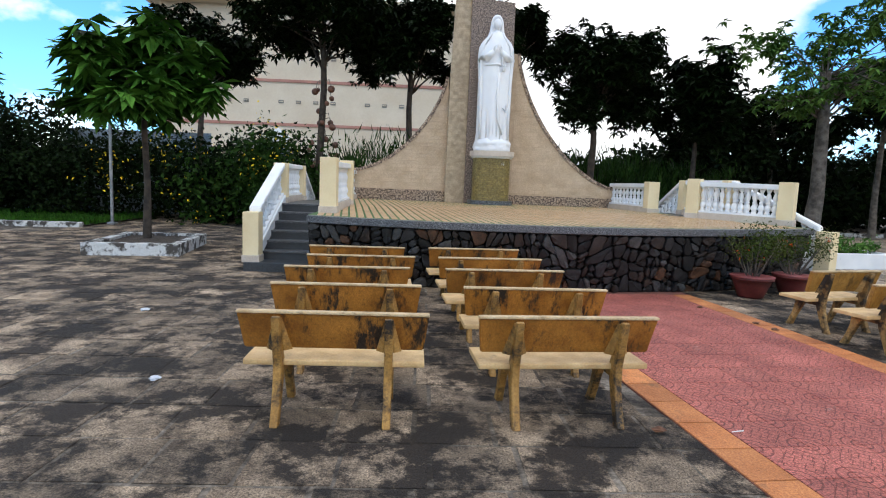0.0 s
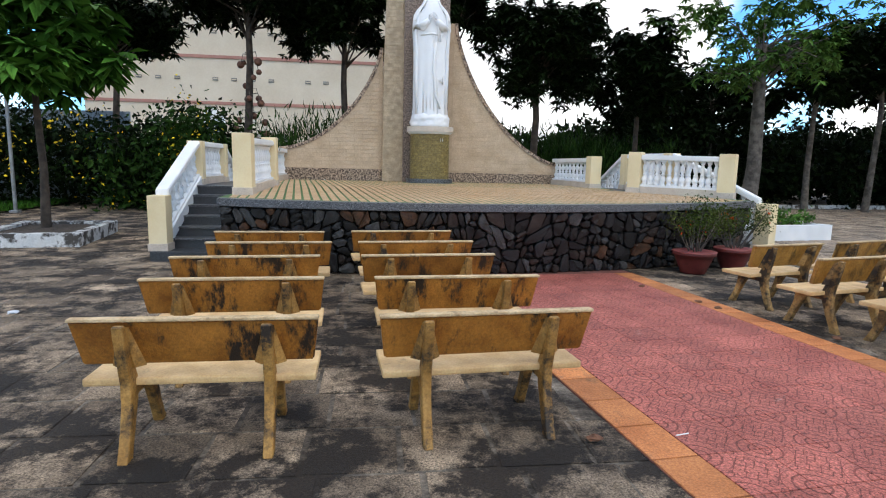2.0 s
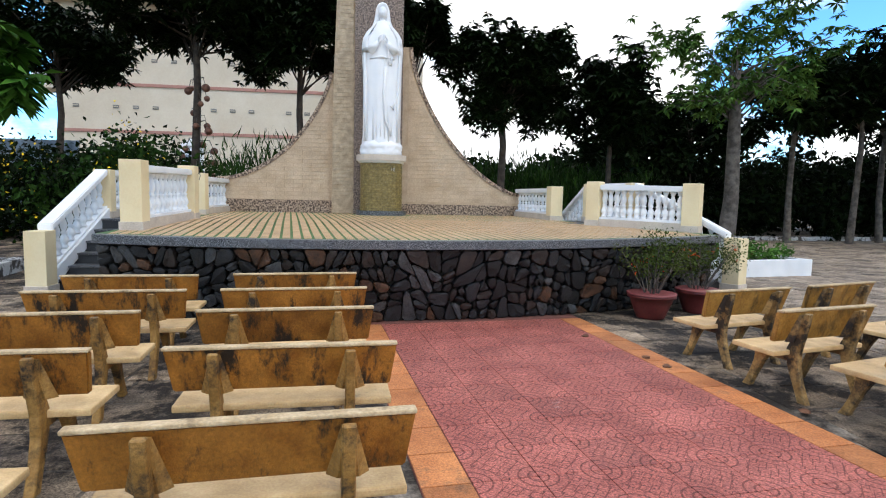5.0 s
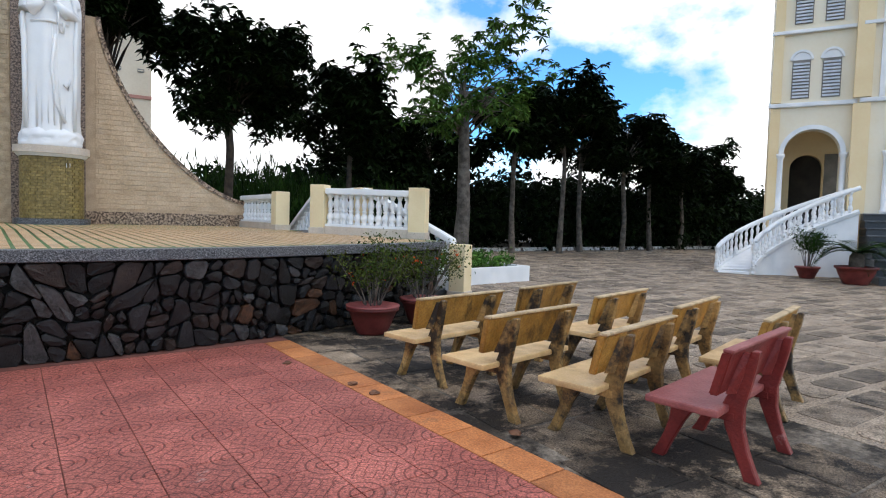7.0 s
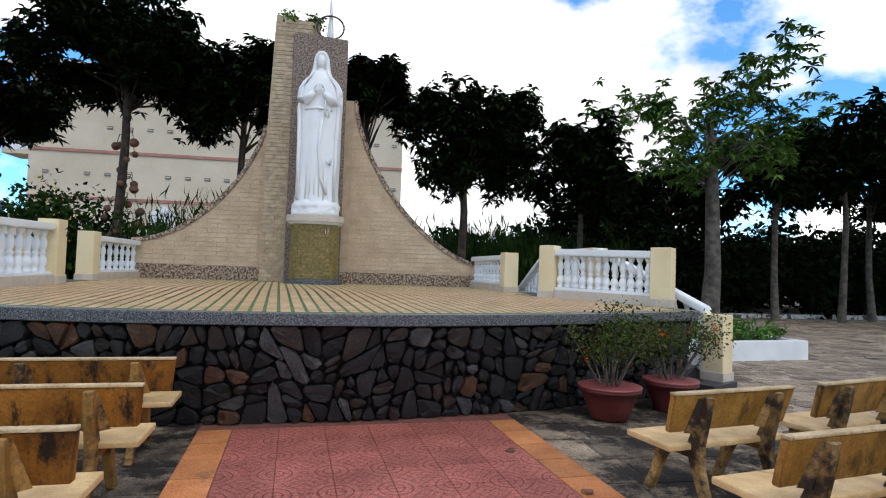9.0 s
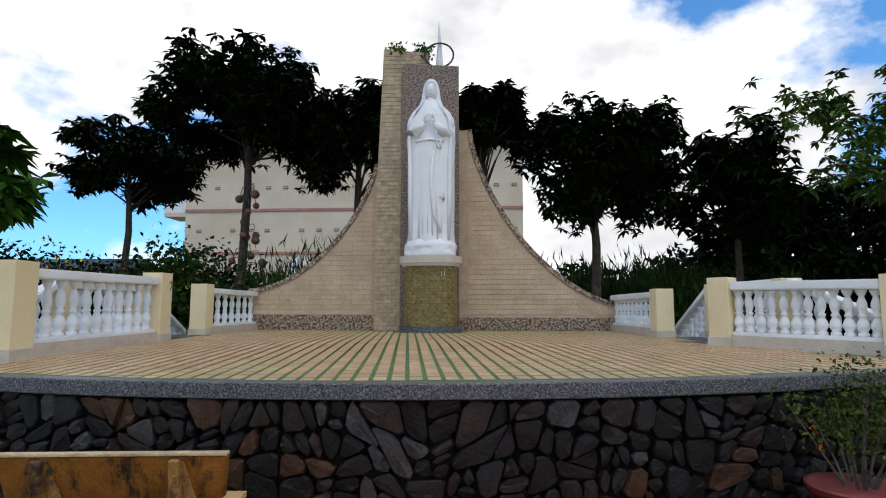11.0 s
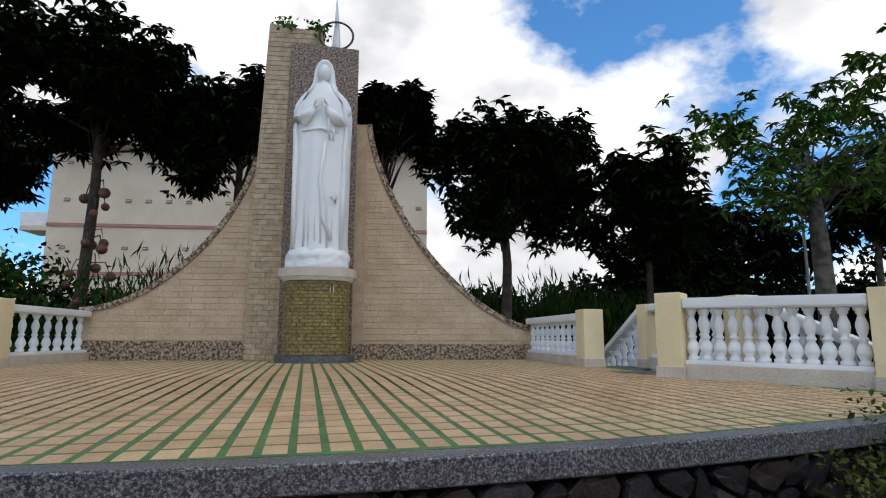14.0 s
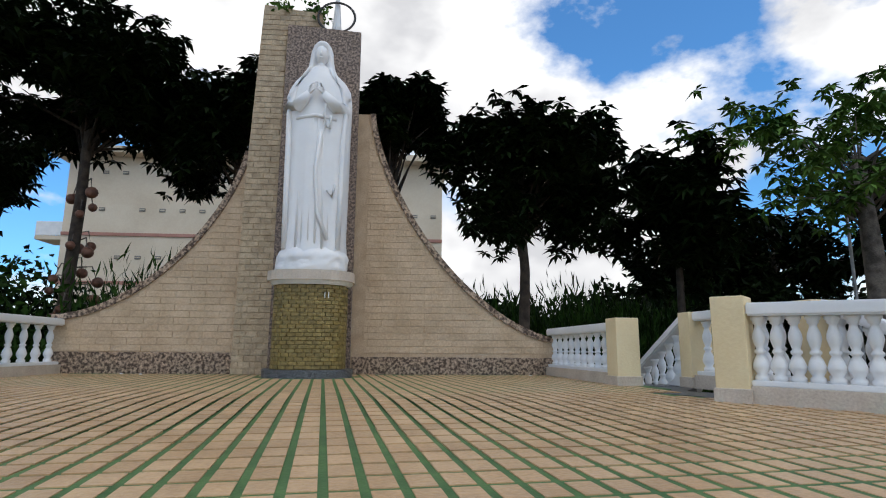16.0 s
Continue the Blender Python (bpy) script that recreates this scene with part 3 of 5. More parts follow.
def stone(poly, r):
    cx, cy = sum(p[0] for p in poly) / len(poly), sum(p[1] for p in poly) / len(poly)
    shrink = []
    for x, y in poly:
        d = math.hypot(x - cx, y - cy) or 1.0
        k = max(0.5, 1 - r.uniform(0.004, 0.014) / d)
        shrink.append((cx + (x - cx) * k, cy + (y - cy) * k))
    inner = [(cx + (x - cx) * 0.90 + r.uniform(-0.006, 0.006), cy + (y - cy) * 0.90 + r.uniform(-0.006, 0.006)) for x, y in shrink]
    pr = r.uniform(0.008, 0.055)
    bm = bmesh.new()
    a = [bm.verts.new(wall_at(x, y, -0.05)) for x, y in shrink]
    b = [bm.verts.new(wall_at(x, y, pr * 0.55)) for x, y in shrink]
    c = [bm.verts.new(wall_at(x, y, pr + r.uniform(-0.010, 0.010))) for x, y in inner]
    m = len(poly)
    for i in range(m):
        j = (i + 1) % m
        bm.faces.new((a[i], a[j], b[j], b[i]))
        bm.faces.new((b[i], b[j], c[j], c[i]))
    ctr = bm.verts.new(wall_at(cx, cy, pr + 0.006))
    for i in range(m):
        bm.faces.new((c[i], c[(i + 1) % m], ctr))
    return bm


# ---- back wall and pylon ----
WY, WT = 12.42, 0.26
wing = thing("wall_back", "tan brick grotto wall with sweeping concave wings and a pebble-dash base", "wall", kind="structure")


def sweep_l(k):
    """Left wing: k from 0 at the outer tip to 1 at the pylon."""
    return -1.27 + 2.67 * (1 - (1 - k) ** 1.35), 1.86 + 2.66 * k ** 1.7


def sweep_r(k):
    return 6.20 - 2.95 * (1 - (1 - k) ** 1.45), 1.58 + 3.64 * k ** 1.5


NS = 26
lc = [sweep_l(i / NS) for i in range(NS + 1)]
rc = [sweep_r(i / NS) for i in range(NS + 1)]
part("left_wing", slab_xz([(-1.27, 1.0), (1.42, 1.0)] + lc[::-1], WY, WY + WT), M_TANB, wing)
part("right_wing", slab_xz([(6.20, 1.0)] + rc + [(2.90, 5.22), (2.90, 1.0)], WY, WY + WT), M_TANB, wing)
for cv, nm in ((lc, "left_coping"), (rc, "right_coping")):
    outer = []
    for i, (x, z) in enumerate(cv):
        x2, z2 = cv[min(i + 1, NS)]
        x1, z1 = cv[max(i - 1, 0)]
        d = math.hypot(x2 - x1, z2 - z1)
        nx, nz = -(z2 - z1) / d, (x2 - x1) / d
        if nz < 0 or (nz == 0 and nx < 0):
            nx, nz = -nx, -nz
        outer.append((x + nx * 0.085, z + nz * 0.085))
    part(nm, slab_xz(cv + outer[::-1], WY - 0.03, WY + WT + 0.03), M_PEB, wing, "pebble-dash coping along the curve")
part("left_dado", boxed(-1.27, 1.38, WY - 0.04, WY - 0.002, 1.06, 1.41, bev=0.006), M_PEB, wing, "pebble-dash base band")
part("right_dado", boxed(3.08, 6.20, WY - 0.04, WY - 0.002, 1.06, 1.36, bev=0.006), M_PEB, wing, "pebble-dash base band")
part("column", slab_xz([(1.38, 1.0), (2.30, 1.0), (2.44, 6.80), (1.52, 6.92), (1.41, 4.0)], WY - 0.26, WY + 0.24, bev=0.006), M_COL, wing, "pale split stone column")
part("granite_slab", slab_xz([(1.91, 1.0), (3.08, 1.0), (3.08, 6.46), (1.93, 6.54)], WY - 0.35, WY - 0.262, bev=0.006), M_BROWN, wing, "brown speckled granite slab")
brick_spots = []


def curve_top(cv, x):
    for (xa, za), (xb, zb) in zip(cv, cv[1:]):
        if min(xa, xb) <= x <= max(xa, xb) and xa != xb:
            return za + (zb - za) * (x - xa) / (xb - xa)
    return 0.0 if not min(cv[0][0], cv[-1][0]) <= x <= max(cv[0][0], cv[-1][0]) else 9.0


for row in range(44):
    z = 1.42 + row * 0.10
    for cv, lo, hi in ((lc, -1.27, 1.40), (rc, 3.08, 6.20)):
        good = [lo + k * 0.01 for k in range(int((hi - lo) / 0.01) + 1) if curve_top(cv, lo + k * 0.01) > z + 0.095]
        if len(good) < 5:
            continue
        x, first = lo - (0.21 if row % 2 else 0.0), True
        while x < good[-1]:
            a, b = max(x, good[0]), min(x + 0.43, good[-1])
            if b - a > 0.04:
                brick_spots.append((a, z, b - a - 0.008))
            x += 0.43
BRICK = bpy.data.meshes.new("brick")
bm = boxed(0, 0.42, -0.008, 0.004, 0, 0.093, bev=0.004)
bm.to_mesh(BRICK)
bm.free()
BRICK.materials.append(M_TAN)


# ---- pedestal, statue, halo ----
def rounded(w, d, n=28, p=2.6):
    return [(abs(math.cos(a)) ** (2 / p) * math.copysign(w / 2, math.cos(a)), abs(math.sin(a)) ** (2 / p) * math.copysign(d / 2, math.sin(a))) for a in (2 * math.pi * i / n for i in range(n))]


PX, PY, PZ = 2.57, 11.58, 1.10
ped = thing("pedestal", "olive mosaic statue pedestal with a moulded cream cap", "pedestal", pose(PX, PY, PZ) @ Matrix.Diagonal((1.38, 1.38, 1.45, 1)))


def drum(w, d, z0, z1, bm=None, grow=0.0):
    bm = bm or bmesh.new()
    rings(bm, [[(x, y, z) for x, y in rounded(w + g, d + g)] for z, g in ((z0, 0), (z1, grow))])
    return bm


part("base", drum(0.86, 0.72, -0.03, 0.075), M_GRANITE, ped, "blue-grey granite foot")
part("shaft", drum(0.70, 0.58, 0.07, 0.84), M_MOSJ, ped)
part("moulding", drum(0.75, 0.63, 0.835, 0.875, grow=0.07), M_WHITE, ped, "white moulding")
part("cap", drum(0.85, 0.73, 0.872, 0.96), M_PLINTH, ped, "beige cap slab")
for x in (0.165, 0.200):
    part("chalk_mark", boxed(x, x + 0.005, -0.292, -0.262, 0.71, 0.765), M_WHITE, ped, "white chalk stroke")
MOS = bpy.data.meshes.new("mosaic_tile")
bm = boxed(-0.037, 0.037, -0.006, 0.010, -0.016, 0.016, bev=0.003)
bm.to_mesh(MOS)
bm.free()
MOS.materials.append(M_MOS)
fine = rounded(0.70, 0.58, 2400)
oval, acc = [], 0.0
for a, b in zip(fine, fine[1:] + fine[:1]):
    acc += math.dist(a, b)
    if acc >= 0.0265:
        oval.append(a)
        acc -= 0.0265
for row in range(21):
    for k in range(0, len(oval) - 3, 3):
        k2 = (k + (1 if row % 2 else 0)) % len(oval)
        x, y = oval[k2]
        xa, ya = oval[k2 - 1]
        xb, yb = oval[(k2 + 1) % len(oval)]
        if y > 0.12:
            continue
        piece("mosaic_tile", MOS, ped, pose(x, y, 0.095 + row * 0.036, 0, 0, math.degrees(math.atan2(yb - ya, xb - xa)) + 180 * 0))

bm = bmesh.new()
srnd = random.Random(3)
SH = 2.26
prof = [(0.00, .33, .27), (0.05, .34, .28), (0.10, .33, .27), (0.16, .315, .25), (0.30, .30, .235), (0.6, .305, .225), (0.9, .312, .22), (1.2, .318, .21), (1.45, .335, .205), (1.60, .335, .20), (1.72, .318, .185), (1.81, .262, .165), (1.87, .20, .145), (1.92, .145, .12), (1.97, .085, .08)]
NR = 40
loops = []
for z, w, d in prof:
    lp = []
    for i in range(NR):
        a = 2 * math.pi * i / NR
        fold = 1 + (0.045 * math.sin(7 * a + z * 1.3) + 0.03 * math.sin(13 * a - z)) * (1 if 0.12 < z < 1.45 else 0.3)
        lp.append((w * fold * math.cos(a), d * fold * math.sin(a), z))
    loops.append(lp)
rings(bm, loops)
# cloud under the feet
lumps = []
for k in range(11):
    z = 0.225 * k / 10
    w = 1.0 if z < 0.12 else 1.0 - ((z - 0.12) / 0.105) ** 2 * 0.22
    lp = []
    for i in range(60):
        a = 2 * math.pi * i / 60
        q = Vector((math.cos(a) * 2.6, math.sin(a) * 2.6, z * 11))
        g = w * (1 + 0.13 * abs(noise.noise(q)) + 0.05 * noise.noise(q * 2.7) - (0.04 if z < 0.02 else 0))
        lp.append((0.335 * g * math.cos(a), 0.275 * g * math.sin(a), z))
    lumps.append(lp)
rings(bm, lumps)
# veil round the head, open at the face
N = 26
veil = []
for z, w, d, oy in ((1.72, .24, .15, .02), (1.82, .205, .15, .01), (1.90, .172, .13, .015), (1.98, .138, .115, .02), (2.06, .124, .115, .02), (2.14, .114, .113, .02), (2.20, .092, .10, .025), (2.24, .06, .07, .03), (2.26, .012, .015, .03)):
    lp = []
    for i in range(N):
        a = 2 * math.pi * i / N
        q = max(0.0, -math.sin(a)) ** 3
        cut = 0.10 * q if 1.86 < z < 2.19 else 0.0
        lp.append((w * math.cos(a), oy + (d - cut) * math.sin(a), z))
    veil.append(lp)
rings(bm, veil)
bmesh.ops.create_uvsphere(bm, u_segments=20, v_segments=14, radius=1, matrix=Matrix.Translation((0.003, -0.038, 2.085)) @ Matrix.Diagonal((0.070, 0.078, 0.098, 1)))
bmesh.ops.create_uvsphere(bm, u_segments=8, v_segments=6, radius=1, matrix=Matrix.Translation((0.005, -0.113, 2.075)) @ Matrix.Diagonal((0.011, 0.014, 0.024, 1)))
bmesh.ops.create_uvsphere(bm, u_segments=8, v_segments=6, radius=1, matrix=Matrix.Translation((0.004, -0.106, 2.038)) @ Matrix.Diagonal((0.020, 0.010, 0.007, 1)))
bmesh.ops.create_uvsphere(bm, u_segments=12, v_segments=8, radius=1, matrix=Matrix.Translation((0.0, -0.03, 1.95)) @ Matrix.Diagonal((0.05, 0.055, 0.08, 1)))
for s in (-1, 1):
    tube([(s * 0.20, -0.02, 1.76), (s * 0.25, -0.06, 1.62), (s * 0.26, -0.12, 1.50), (s * 0.19, -0.19, 1.51), (s * 0.12, -0.225, 1.57), (s * 0.07, -0.24, 1.62)], [0.07, 0.08, 0.078, 0.066, 0.052, 0.034], 12, bm)
    for k in range(4):
        tube([(s * (0.075 - 0.004 * k), -0.248, 1.615 + 0.018 * k), (s * 0.035, -0.262, 1.645 + 0.020 * k), (s * 0.004, -0.258, 1.665 + 0.019 * k)], [0.017, 0.014, 0.008], 6, bm)
    tube([(s * 0.10, -0.10, 1.94), (s * 0.15, -0.135, 1.84), (s * 0.235, -0.13, 1.70), (s * 0.285, -0.12, 1.50), (s * 0.27, -0.145, 1.20), (s * 0.265, -0.15, 0.7), (s * 0.255, -0.16, 0.2)], [0.012, 0.018, 0.022, 0.026, 0.03, 0.028, 0.026], 8, bm)
for i in range(8):
    a = -2.45 + i * 0.25
    tube([(0.21 * math.cos(a), -0.02 + 0.185 * math.sin(a), 1.42), (0.24 * math.cos(a), 0.215 * math.sin(a), 0.8), (0.26 * math.cos(a + 0.06), 0.235 * math.sin(a + 0.06), 0.18)], [0.007, 0.010, 0.015], 6, bm)
tube([(-0.20, -0.165, 1.40), (0, -0.222, 1.42), (0.20, -0.165, 1.40)], 0.018, 6, bm)
tube([(0.10, -0.235, 1.58), (0.085, -0.235, 1.42), (0.105, -0.23, 1.30), (0.145, -0.215, 1.30), (0.15, -0.215, 1.42)], 0.012, 6, bm)
tube([(0.06, -0.225, 1.28), (0.02, -0.235, 0.9), (0.06, -0.24, 0.5), (0.16, -0.22, 0.28)], 0.02, 6, bm)
tube([(0.14, -0.22, 0.72), (0.19, -0.21, 0.66), (0.21, -0.195, 0.78)], 0.014, 6, bm)
statue = part("statue", bm, M_STATUE, None, smooth=True)
statue.matrix_basis = pose(PX - 0.01, PY, PZ + 1.394) @ Matrix.Diagonal((1.40, 1.40, 1.55, 1))
tagged(statue, "tall white painted robed figure statue standing on the mosaic pedestal", "statue")

halo = thing("halo_ring", "thin dark metal halo ring with a white spike", "ornament", pose(2.68, 12.10, 6.38) @ Matrix.Diagonal((1.5, 1.5, 1.52, 1)))
bm = bmesh.new()
loops = []
for i in range(40):
    a = 2 * math.pi * i / 40
    loops.append([((0.195 + 0.013 * math.cos(b)) * math.cos(a), 0.013 * math.sin(b), 0.22 + (0.17 + 0.013 * math.cos(b)) * math.sin(a)) for b in (2 * math.pi * j / 6 for j in range(6))])
rings(bm, loops + loops[:1], cap=False)
part("ring", bm, M_IRON, halo)
part("stem", tube([(0, 0.0, 0.0), (0, 0.0, 0.06)], 0.012), M_IRON, halo)
part("spike", tube([(0.0, 0.05, 0.0), (0.0, 0.05, 0.12), (0.0, 0.05, 0.4), (-0.01, 0.05, 0.74)], [0.03, 0.05, 0.028, 0.004], 8), M_WHITE, halo, "white tapering spike")
for i, x in enumerate((1.80, 2.32)):
    weed = thing("weed", "small weed growing out of the top of the pylon", "plant", pose(x, 12.25, 6.86) @ Matrix.Diagonal((1.5, 1.5, 1.5, 1)))
    leaves("foliage", [(0, 0, 0.04), (0.05, 0, 0.0), (-0.05, -0.02, 0.03)], 40, (0.05, 0.05, 0.05), 0.07, M_LEAF_L, weed, random.Random(i))
    part("stalk", tube([(0, 0, -0.02), (0.01, 0, 0.1)], 0.006, 5), M_BARK, weed)


# ---- balustrades ----
BAL = bpy.data.meshes.new("baluster")
bm = lathe([(.044, 0), (.044, .030), (.030, .045), (.050, .085), (.052, .105), (.040, .145), (.023, .180), (.034, .192), (.034, .206), (.022, .220), (.032, .250), (.041, .290), (.038, .325), (.024, .365), (.021, .385), (.033, .398), (.033, .412), (.044, .425), (.044, .45)], 12)
bm.to_mesh(BAL)
bm.free()
BAL.materials.append(M_WHITE)
BAL.polygons.foreach_set("use_smooth", [True] * len(BAL.polygons))


def balustrade(label, a, b, za, zb, n, posts=(0.27, 0.27), post_h=0.80, hgt=0.75, plinth=0.13, group="platform balustrades", post_drop=0.0):
    """From a to b in plan; za and zb are the levels that it stands on."""
    L = math.dist(a, b)
    ang = math.degrees(math.atan2(b[1] - a[1], b[0] - a[0]))
    t = thing("balustrade", label, "balustrade", pose(a[0], a[1], za, 0, 0, ang), group)
    dz = zb - za

    def bar(x0, x1, w, z0, z1, bev):
        bm = bmesh.new()
        vs = box(bm, x0, x1, -w / 2, w / 2, z0, z1)
        for v in vs:
            v.co.z += dz * v.co.x / L
        bmesh.ops.bevel(bm, geom=list(bm.edges), offset=bev, segments=2, affect="EDGES")
        return bm

    x0, x1 = posts[0], L - posts[1]
    part("plinth", bar(x0, x1, 0.23, -0.05 if abs(dz) > 0.1 else -0.012, plinth, 0.006), M_PLINTH if abs(dz) < 0.1 else M_WHITE, t, "beige plinth")
    part("bottom_rail", bar(x0, x1, 0.16, plinth, plinth + 0.04, 0.006), M_WHITE, t)
    part("top_rail", bar(x0 - 0.005, x1 + 0.005, 0.20, hgt - 0.10, hgt, 0.014), M_WHITE, t, "white handrail")
    sc = (hgt - 0.10 - plinth - 0.04) / 0.45
    for i in range(n):
        x = x0 + (x1 - x0) * (i + 0.5) / n
        piece("baluster", BAL, t, Matrix.Translation((x, 0, plinth + 0.038 + dz * x / L)) @ Matrix.Diagonal((1.16, 1.16, sc * 1.01, 1)))
    for k, w in enumerate(posts):
        if w:
            xa = 0 if k == 0 else L - w
            zz = 0 if k == 0 else dz
            part("post", boxed(xa, xa + w, -0.135, 0.135, zz - 0.012 + 0.10, zz + post_h, bev=0.008), M_YEL, t, "pale yellow post")
            part("post_base", boxed(xa - 0.014, xa + w + 0.014, -0.15, 0.15, zz - 0.012 - post_drop, zz + 0.104, bev=0.006), M_PLINTH, t)
    return t


BL = "white turned-baluster balustrade between pale yellow posts"
ZF = 1.10
balustrade(BL + " beside the front corner", (-0.76, 5.74), (-0.80, 8.40), 1.06, ZF, 11, (0.28, 0.26), 0.90, 0.84)
balustrade(BL + " meeting the brick wing", (-1.14, 10.05), (-1.16, 12.37), ZF, ZF, 7, (0.28, 0.0), 0.84, 0.78)
balustrade(BL + " beside the front corner", (7.68, 6.70), (6.30, 8.06), 1.07, ZF, 12, (0.27, 0.24), 0.80, 0.75)
balustrade(BL + " meeting the brick wing", (6.30, 9.84), (6.14, 12.37), ZF, ZF, 10, (0.27, 0.0), 0.74, 0.70)



# ---- stairs ----
def flight(t, u0, u1, v0, dirn, n, run, rise, z0):
    for i in range(n):
        va, vb = v0 + dirn * i * run, v0 + dirn * n * run
        part("riser", boxed(min(u0, u1), max(u0, u1), min(va + dirn * 0.015, vb), max(va + dirn * 0.015, vb), z0 + (i - 0.02) * rise if i else -0.02, z0 + (i + 1) * rise - 0.03), M_STEP, t)
        part("tread", boxed(min(u0, u1), max(u0, u1), min(va - dirn * 0.012, va + dirn * run), max(va - dirn * 0.012, va + dirn * run), z0 + (i + 1) * rise - 0.03, z0 + (i + 1) * rise, bev=0.004), M_GRANITE, t, "granite tread")


for ox, oy, ang, su, w, ln in ((-1.00, 6.20, 0.0, -1, 1.10, 3.85), (7.74, 6.12, 30.0, 1, 0.50, 3.25)):
    st = tagged(new("stairs"), "dark granite stairs up the flank of the platform to a landing", "stairs", "platform stairs", "structure")
    st.matrix_basis = pose(ox, oy, 0, 0, 0, ang)
    part("foot_slab", boxed(min(0, su * (w + 0.12)), max(0, su * (w + 0.12)), -0.16, ln + (1.75 if su < 0 else 0.0), -0.02, 0.15, bev=0.006), M_STEP, st)
    flight(st, 0, su * w, 0.26, 1, 6, 0.27, 0.158, 0.15)
    part("landing", boxed(min(0, su * w), max(0, su * w), 1.88, ln, 0.4, ZF - 0.002, bev=0.005), M_STEP, st)
    if su < 0:
        flight(st, 0, su * w, ln + 1.62, -1, 6, 0.27, 0.158, 0.15)
    m = st.matrix_basis

    def pt(u, v, m=m):
        q = m @ Vector((u, v, 0))
        return q.x, q.y

    uo = su * (w + 0.02)
    a, b, c, d = pt(uo, -0.08), pt(uo, 1.92), pt(uo, ln - 0.04), pt(uo, ln + 1.6)
    if su > 0:
        c, d = (7.02, 9.86), (6.90, 11.55)
        back = tagged(new("stairs"), "dark granite stairs from the landing down behind the platform", "stairs", "platform stairs", "structure")
        back.matrix_basis = pose(6.50, 9.90, 0, 0, 0, 4)
        flight(back, 0, 0.55, 1.62, -1, 6, 0.27, 0.158, 0.15)
        turn = [pt(0, 3.2), pt(0.5, 3.2), (7.08, 9.89), (6.50, 9.89)]
        tagged(part("landing", prism(turn, -0.02, ZF - 0.006), M_STEP, None), "dark granite turning landing beside the platform", "landing", kind="structure")
    balustrade("white sloping stair balustrade rising from a yellow newel post", a, b, 0.16, ZF, 9, (0.27, 0.0), 0.84, 0.80, 0.16, "stair balustrades")
    balustrade("short white balustrade along the stair landing", b, c, ZF, ZF, 8 if su < 0 else 7, (0.2, 0.2), 0.80, 0.80, 0.13, "stair balustrades")
    balustrade("white sloping stair balustrade descending behind the platform", c, d, ZF, 0.2, 8, (0.0, 0.27), 0.84, 0.80, 0.16, "stair balustrades")


# ---- benches ----
def bench(label, L, m, back=None, leg=None, seat=None, group="stone benches"):
    back, leg, seat = back or M_BENCH, leg or M_LEG, seat or M_SEAT
    t = thing("bench", label, "bench", m, group)
    r = random.Random(L)
    bm = bmesh.new()
    vs = box(bm, -L / 2, L / 2, -0.025, 0.025, 0.012, 0.26)
    for v in vs:
        v.co.x *= 1.0 if v.co.z > 0.1 else 0.95
        v.co.y -= (v.co.z - 0.0) * 0.28
        v.co.z += 0.47
    bmesh.ops.bevel(bm, geom=list(bm.edges), offset=0.008, segments=2, affect="EDGES")
    part("backrest", bm, back, t, "stained ochre backrest slab")
    part("back_rim", boxed(-L / 2 - 0.003, L / 2 + 0.003, -0.108, -0.052, 0.728, 0.746, bev=0.006), M_RIM if seat is not M_RSEAT else seat, t, "pale worn top edge")
    bm = boxed(-L / 2 + 0.02, L / 2 - 0.02, -0.035, 0.37, 0.362, 0.404, bev=0.012)
    part("seat", bm, seat, t, "cream terrazzo seat slab")
    for s in (-1, 1):
        x = s * L * 0.29
        bm = bmesh.new()
        rows = []
        for y, z, w in ((-0.165, 0.0, 0.10), (-0.14, 0.06, 0.09), (-0.10, 0.16, 0.095), (-0.06, 0.28, 0.12), (-0.05, 0.40, 0.14), (-0.09, 0.52, 0.11), (-0.13, 0.64, 0.075), (-0.15, 0.72, 0.05)):
            rows.append([(x - 0.027, y - w * 0.4, z), (x + 0.027, y - w * 0.4, z), (x + 0.027, y + w * 0.4, z), (x - 0.027, y + w * 0.4, z)])
        rings(bm, rows)
        bmesh.ops.bevel(bm, geom=list(bm.edges), offset=0.006, segments=1, affect="EDGES")
        part("rear_leg", bm, leg, t)
        bm = bmesh.new()
        rows = []
        for y, z, w in ((0.36, 0.0, 0.10), (0.335, 0.05, 0.085), (0.295, 0.14, 0.085), (0.255, 0.24, 0.105), (0.225, 0.32, 0.16), (0.20, 0.360, 0.24)):
            rows.append([(x - 0.027, y - w * 0.4, z), (x + 0.027, y - w * 0.4, z), (x + 0.027, y + w * 0.4, z), (x - 0.027, y + w * 0.4, z)])
        rings(bm, rows)
        bmesh.ops.bevel(bm, geom=list(bm.edges), offset=0.006, segments=1, affect="EDGES")
        part("front_leg", bm, leg, t)
        part("bracket", boxed(x - 0.03, x + 0.03, -0.06, 0.24, 0.312, 0.360, bev=0.006), leg, t)
        bm = bmesh.new()
        for v in box(bm, x - 0.085, x + 0.085, -0.07, -0.028, 0.475, 0.70):
            k = (v.co.z - 0.475) / 0.225
            v.co.x = x + (v.co.x - x) * (1 - 0.68 * k) * (1.0 if v.co.y > -0.05 else 0.5)
            v.co.y -= 0.063 * k
        part("gusset", bm, leg, t)
    return t


